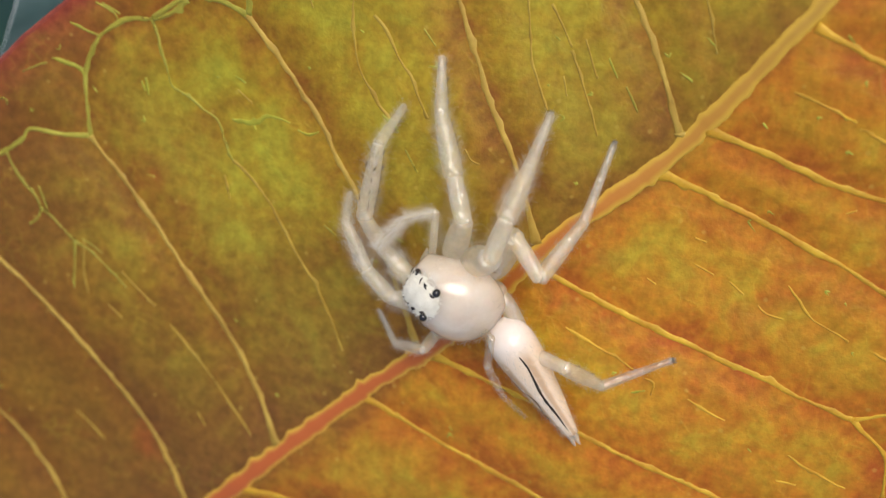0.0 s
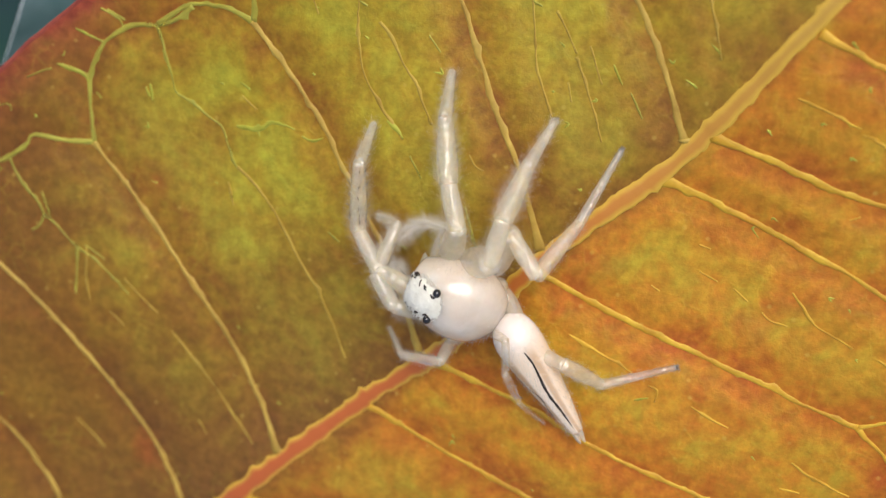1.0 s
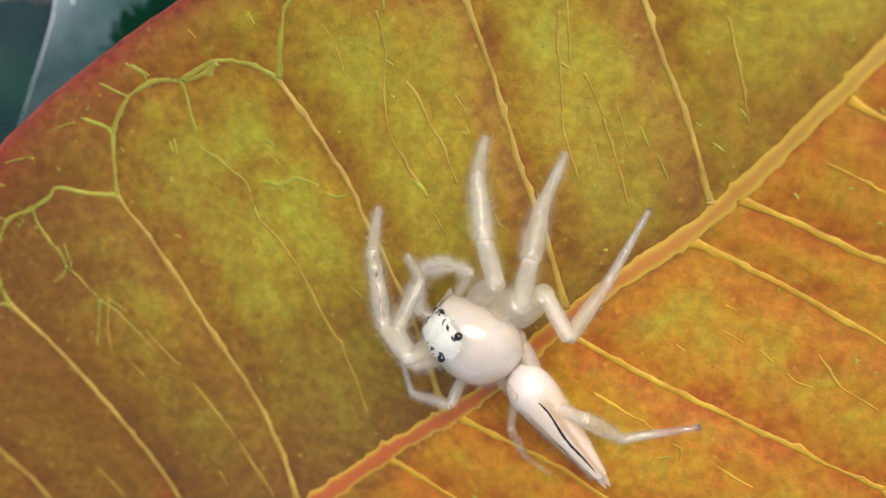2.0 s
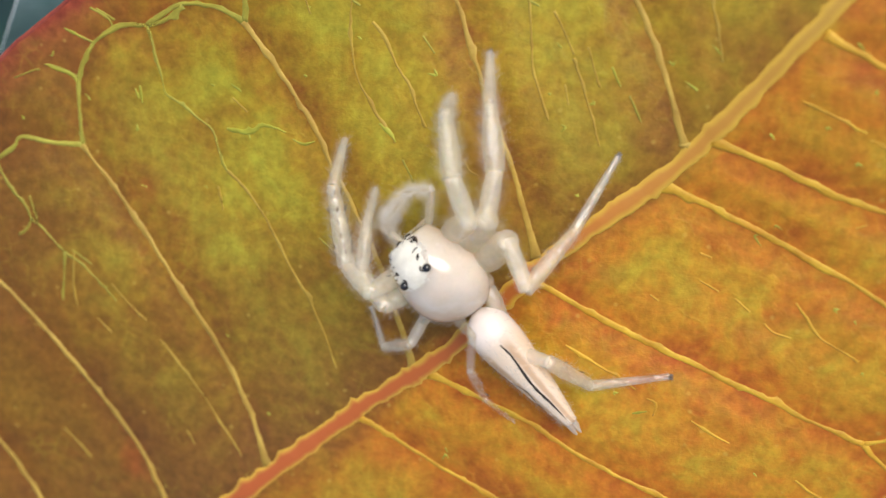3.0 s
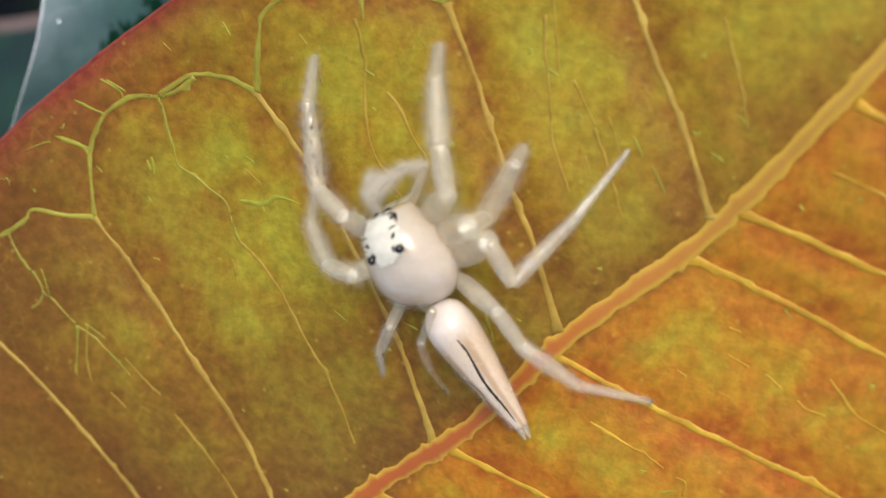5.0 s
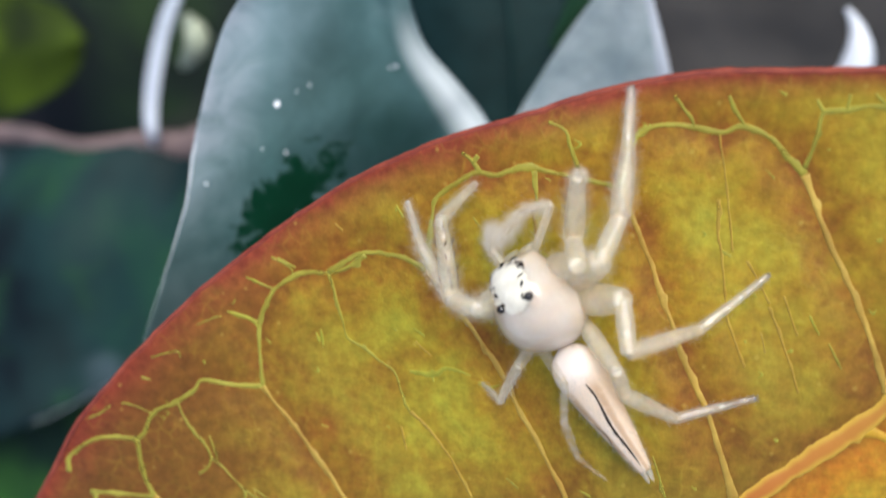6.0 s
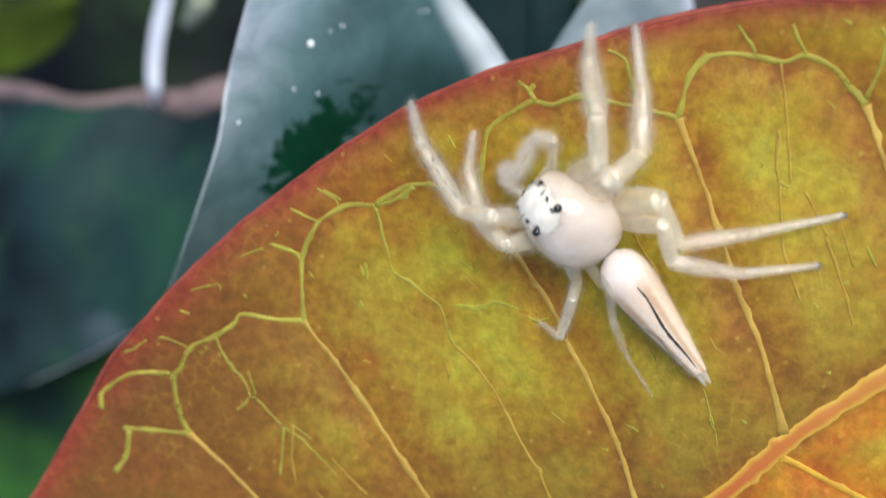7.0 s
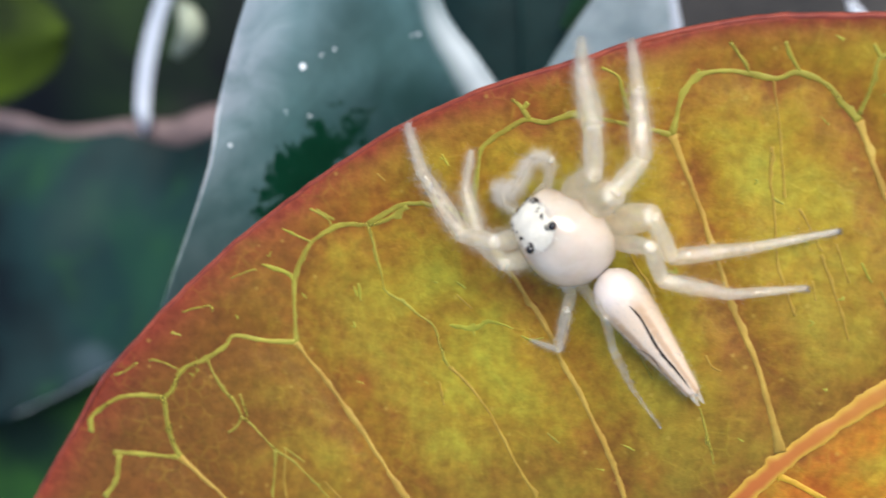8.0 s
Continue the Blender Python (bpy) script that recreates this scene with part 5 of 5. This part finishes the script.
def step_limb(name, rows):
    """Rows of seconds, then for each piece from the hip outwards its way: degrees round z from ahead to the left, degrees up."""
    lengths, places, turns = PIECE_LENGTHS[name], [[] for _ in PIECE_LENGTHS[name]], [None] * len(PIECE_LENGTHS[name])
    ways = [(r[0], *[x for a, e in zip(r[1::2], r[2::2]) for x in (-math.sin(radians(a)) * math.cos(radians(e)), math.cos(radians(a)) * math.cos(radians(e)), math.sin(radians(e)))]) for r in rows]
    for n in range(81):
        t = n / 10
        w = between(ways, t).reshape(-1, 3)
        p = Vector(ROOTS[name])
        for k, length in enumerate(lengths):
            d = Vector(w[k]).normalized()
            if turns[k] is None:
                turns[k] = d.to_track_quat("Z", "Y")
            else:
                turns[k] = (turns[k] @ Vector((0, 0, 1))).rotation_difference(d) @ turns[k]
            places[k].append((t, Matrix.LocRotScale(p * MM, turns[k], None)))
            p = p + d * length
    for piece, poses in zip(pieces[name], places):
        walk(piece, poses)


def step_body(rows):
    """Rows of seconds, x, y, z in millimetres and degrees of heading."""
    walk(spider, [(n / 10, pose(*(c * MM for c in b[:3]), 0, 0, b[3])) for n in range(81) for b in [between(rows, n / 10)]])


def step_abdomen(rows):
    """Rows of seconds, degrees to the side, degrees up."""
    walk(pieces["abdomen"], [(n / 10, pose(0, -1.66 * MM, -0.55 * MM, b[1], 0, b[0])) for n in range(81) for b in [between(rows, n / 10)]])


def motions():
    step_body([
        (0.0, 2.71, -2.28, 2.6, 62),
        (0.6, 2.32, -2.22, 2.6, 66),
        (1.0, 2.66, -2.03, 2.6, 69),
        (1.5, 2.36, -1.81, 2.6, 63.5),
        (2.8, 2.25, -1.0, 2.6, 45),
        (3.5, 2.18, -0.98, 2.6, 41),
        (4.2, 2.09, -1.0, 2.6, 39.2),
        (5.3, -0.29, 4.08, 2.6, 24.5),
        (5.5, -0.58, 5.35, 2.6, 27.6),
        (5.7, -1.32, 6.65, 2.6, 27.5),
        (6.0, -1.54, 7.03, 2.6, 28.8),
        (6.3, -1.42, 6.95, 2.6, 32),
        (6.5, -1.71, 7.24, 2.6, 37.5),
        (6.7, -2.2, 7.3, 2.6, 47),
        (7.0, -2.32, 7.51, 2.6, 49.5),
        (7.5, -2.31, 7.58, 2.6, 48.5),
        (8.0, -2.36, 7.46, 2.6, 48),
    ])
    step_abdomen([
        (0.0, -32.0, 7.9),
        (0.6, -33.6, 7.7),
        (1.0, -38.7, 7.5),
        (1.5, -29.3, 7.4),
        (2.8, -5.9, 7.1),
        (3.5, -0.4, 7.3),
        (4.2, 1.1, 7.5),
        (5.3, 5.3, 7.4),
        (5.5, -0.5, 7.5),
        (5.7, 4.2, 7.4),
        (6.0, 1.4, 7.1),
        (6.3, -3.5, 7.4),
        (6.5, -6.2, 7.4),
        (6.7, -11.8, 7.5),
        (7.0, -14.2, 7.5),
        (7.5, -13.9, 7.5),
        (8.0, -13.0, 7.5),
    ])
    step_limb("right1", [
        (0.0, -86, 33, -44, -15, -43, -20, -48, -40),
        (0.6, -91, 28, -49, 5, -55, -23, -50, -51),
        (1.0, -92, 41, -53, -12, -60, -19, -56, -54),
        (1.5, -98, 39, -45, -7, -52, -19, -49, -59),
        (2.8, -94, 48, -33, 20, -21, -39, 6, -76),
        (3.5, -88, 48, -1, -39, -38, 5, 42, -76),
        (4.2, -86, 47, -32, 25, -14, -43, 24, -75),
        (5.3, -68, 43, -15, -4, -11, -25, 3, -60),
        (5.5, -80, 50, -9, -23, -24, -10, 28, -76),
        (5.7, -90, 52, 18, -61, -34, 10, 86, -78),
        (6.0, -96, 53, 15, -65, -36, 11, 95, -77),
        (6.3, -104, 56, -3, -56, -39, 5, 101, -74),
        (6.5, -74, 40, -24, -19, -19, -19, -13, -42),
        (6.7, -93, 47, -41, -9, -37, -16, -10, -72),
        (7.0, -103, 51, -49, 12, -30, -42, -31, -61),
        (7.5, -93, 50, -51, 9, -33, -35, -19, -66),
        (8.0, -95, 47, -49, 13, -28, -38, -23, -64),
    ])
    step_limb("right2", [
        (0.0, -114, 51, -84, 6, -76, -49, -76, -46),
        (0.6, -116, 50, -98, 8, -83, -42, -82, -55),
        (1.0, -128, 53, -85, 3, -85, -45, -93, -50),
        (1.5, -126, 48, -78, 9, -80, -53, -92, -44),
        (2.8, -83, 40, -51, -12, -30, -26, -29, -45),
        (3.5, -80, 39, -44, -16, -32, -20, -20, -49),
        (4.2, -81, 37, -41, -11, -30, -22, -16, -48),
        (5.3, -91, 49, 153, -76, -61, 18, 90, -84),
        (5.5, -74, 43, -54, -20, -26, -48, -31, -24),
        (5.7, -80, 44, -52, -34, -32, -26, -27, -29),
        (6.0, -83, 41, -50, -23, -30, -29, -26, -32),
        (6.3, -86, 40, -47, -15, -34, -41, -33, -27),
        (6.5, -96, 50, -65, -24, -45, -35, -42, -35),
        (6.7, -97, 42, -79, -22, -41, -28, -38, -34),
        (7.0, -104, 58, -99, -55, -46, -22, -37, -28),
        (7.5, -110, 54, -81, -50, -45, -15, -34, -37),
        (8.0, -105, 53, -85, -39, -42, -14, -31, -45),
    ])
    step_limb("right3", [
        (0.0, -94, 26, 158, 16, -98, -51, -79, -13),
        (0.6, -101, 27, 159, 14, -89, -59, -95, -9),
        (1.0, -99, 29, 149, 12, -106, -54, -95, -12),
        (1.5, -101, 23, 162, 23, -103, -62, -88, -9),
        (2.8, -92, 39, 158, 7, -80, -45, -71, -22),
        (3.5, -82, 35, -179, 21, -79, -63, -67, -17),
        (4.2, -85, 33, 176, 19, -69, -57, -69, -17),
        (5.3, -88, 40, 177, -29, -69, -18, -60, -30),
        (5.5, -89, 40, 165, -1, -88, -35, -73, -30),
        (5.7, -98, 38, 166, 5, -101, -25, -86, -43),
        (6.0, -103, 39, 160, 13, -110, -44, -82, -32),
        (6.3, -98, 41, 159, -7, -112, -31, -99, -31),
        (6.5, -110, 40, 160, -6, -119, -31, -109, -30),
        (6.7, -116, 34, 153, -6, -132, -32, -126, -25),
        (7.0, -126, 37, 151, -17, -135, -32, -129, -20),
        (7.5, -127, 38, 151, -15, -134, -34, -128, -20),
        (8.0, -121, 38, 153, -22, -135, -29, -128, -20),
    ])
    step_limb("right4", [
        (0.0, 146, 2, -158, 26, 156, -46, -126, -7),
        (0.6, 167, 28, 165, -16, 142, -46, -135, -7),
        (1.0, 136, 0, -166, 26, 151, -44, -140, -7),
        (1.5, 145, 8, -161, 15, 154, -42, -137, -10),
        (2.8, 155, 2, -141, 18, 179, -42, -123, -6),
        (3.5, 166, 3, -129, 14, 175, -40, -117, -7),
        (4.2, 177, 35, -147, -27, -175, -42, -122, -11),
        (5.3, -127, 37, 172, -20, -158, -17, -150, -37),
        (5.5, -140, 34, 169, -22, -166, -17, -159, -31),
        (5.7, -156, 37, 178, -16, -164, -51, -114, -11),
        (6.0, -156, 41, 156, -40, -160, -38, -102, -10),
        (6.3, -133, 54, 149, -30, -154, -28, -133, -30),
        (6.5, -148, 53, 148, -31, -156, -26, -142, -30),
        (6.7, -157, 45, 152, -35, -174, -28, -152, -22),
        (7.0, -128, 46, 141, -26, -155, -28, -137, -28),
        (7.5, -132, 49, 138, -30, -156, -29, -137, -28),
        (8.0, -128, 52, 145, -33, -155, -26, -138, -30),
    ])
    step_limb("left1", [
        (0.0, -18, 2, -46, 29, -75, 2, -75, -67),
        (0.6, -11, 12, -67, 35, -71, -10, -36, -69),
        (1.0, -18, 22, -28, -25, -77, 16, -57, -65),
        (1.5, -10, 61, -1, -34, -59, -6, -31, -65),
        (2.8, 92, 67, 19, -39, -28, -9, -27, -58),
        (3.5, -12, 55, 37, -32, -38, -10, -31, -55),
        (4.2, -13, 55, 42, -30, -35, -11, -23, -55),
        (5.3, 3, 56, 36, -33, -16, -6, 1, -53),
        (5.5, 6, 63, 52, -33, -21, -4, -18, -62),
        (5.7, 39, 80, 63, -37, -22, -5, -51, -68),
        (6.0, 74, 82, 65, -42, -22, -4, -63, -65),
        (6.3, 10, 59, 60, -32, 0, -11, -26, -48),
        (6.5, 10, 70, 58, -37, -10, -13, -29, -47),
        (6.7, 4, 66, 58, -37, -3, -18, -4, -40),
        (7.0, 17, 62, 44, -37, -14, -11, -8, -51),
        (7.5, 16, 69, 49, -37, -8, -18, -10, -43),
        (8.0, 25, 72, 44, -37, -8, -18, -12, -43),
    ])
    step_limb("left2", [
        (0.0, 6, 26, -26, 14, -27, -23, -25, -65),
        (0.6, 9, 41, -42, -11, -48, -24, 15, -53),
        (1.0, 6, 30, -39, 0, -88, -23, 28, -48),
        (1.5, 15, 39, -39, -8, -92, -25, 30, -49),
        (2.8, 80, 62, 2, -18, -42, -27, -28, -59),
        (3.5, -25, 74, 0, 17, -11, -63, -10, -69),
        (4.2, 93, 83, 4, 1, -27, -48, -14, -67),
        (5.3, 75, 72, 71, -31, 25, -31, 19, -60),
        (5.5, 103, 61, 65, -30, 22, -28, 11, -52),
        (5.7, 36, 54, 43, -29, 16, -24, 9, -41),
        (6.0, 43, 57, 38, -33, 11, -25, 4, -35),
        (6.3, 30, 50, 46, -21, -5, -31, -6, -37),
        (6.5, 39, 62, 45, -36, -11, -30, -13, -34),
        (6.7, 31, 63, 22, -35, -18, -25, -35, -44),
        (7.0, 43, 58, 10, -27, -29, -21, -38, -54),
        (7.5, 51, 62, 16, -28, -28, -25, -41, -49),
        (8.0, 45, 65, 11, -27, -24, -26, -39, -51),
    ])
    step_limb("left3", [
        (0.0, 67, -24, -100, 108, 40, -33, -16, -34),
        (1.5, 83, -31, -81, 130, 21, -9, -11, -53),
        (2.8, 103, -31, -68, 155, 69, -31, -26, -2),
        (3.5, 111, -30, -68, 149, 74, -30, -19, -8),
        (4.2, 121, -25, -57, 142, 78, -25, -1, -29),
        (5.3, 145, -36, -32, 123, 133, -26, -32, -163),
        (5.5, 143, -22, -45, 114, 116, -28, -104, -146),
        (5.7, 145, -46, -51, 126, 122, -11, -163, -151),
        (6.0, 147, -41, -58, 113, 123, -11, -134, -135),
        (6.5, 128, -26, -31, 110, 118, -18, -142, -128),
        (7.0, 139, -31, -45, 113, 112, -15, -148, -134),
        (8.0, 142, -43, -46, 113, 119, -16, -140, -147),
    ])
    step_limb("left4", [
        (0.0, -125, 59, 107, -21, 129, -34, 138, -43),
        (0.6, -139, 54, 108, -12, 119, -36, 132, -45),
        (1.5, -147, 54, 110, -12, 128, -34, 141, -44),
        (2.8, -141, 55, 130, -14, 144, -39, 163, -43),
        (3.5, -133, 47, 133, -6, 149, -34, 161, -46),
        (4.2, -126, 45, 136, -9, 143, -42, 165, -38),
        (5.3, -112, 53, 127, -16, 150, -43, 158, -48),
        (5.5, -143, 59, 132, -14, 156, -45, 161, -43),
        (5.7, -155, 35, 132, -22, 155, -38, -171, -26),
        (6.0, -154, 42, 149, -4, 158, -33, 177, -43),
        (7.0, -167, 51, 130, -31, 141, -37, 155, -25),
        (8.0, -174, 45, 140, -26, 150, -29, 159, -28),
    ])
    step_limb("palp_right", [
        (0.0, -71, 14, 43, 6, 77, 9),
        (0.6, -85, 19, 35, -23, 73, -6),
        (1.5, -101, 30, 18, -29, 44, -36),
        (2.8, -57, 30, 61, -23, 101, -16),
        (3.5, -60, 28, 61, -34, 99, 0),
        (4.2, -58, 22, 71, -19, 100, -4),
        (5.3, -53, 23, 81, -17, 110, 3),
        (5.5, -51, 22, 77, -11, 111, 3),
        (5.7, -48, 19, 82, -23, 114, 0),
        (6.0, -51, 11, 78, -16, 115, -8),
        (6.5, -58, 15, 84, -28, 101, 7),
        (7.0, -64, 42, 46, -44, 104, -10),
        (8.0, -67, 44, 46, -47, 102, 7),
    ])
    step_limb("palp_left", [
        (0.0, 12, -5, 4, -50, 0, -70),
        (2.8, 10, -3, 6, -48, 2, -72),
        (5.5, 9, -2, 4, -52, -2, -70),
        (8.0, 12, -4, 5, -50, 0, -70),
    ])


motions()
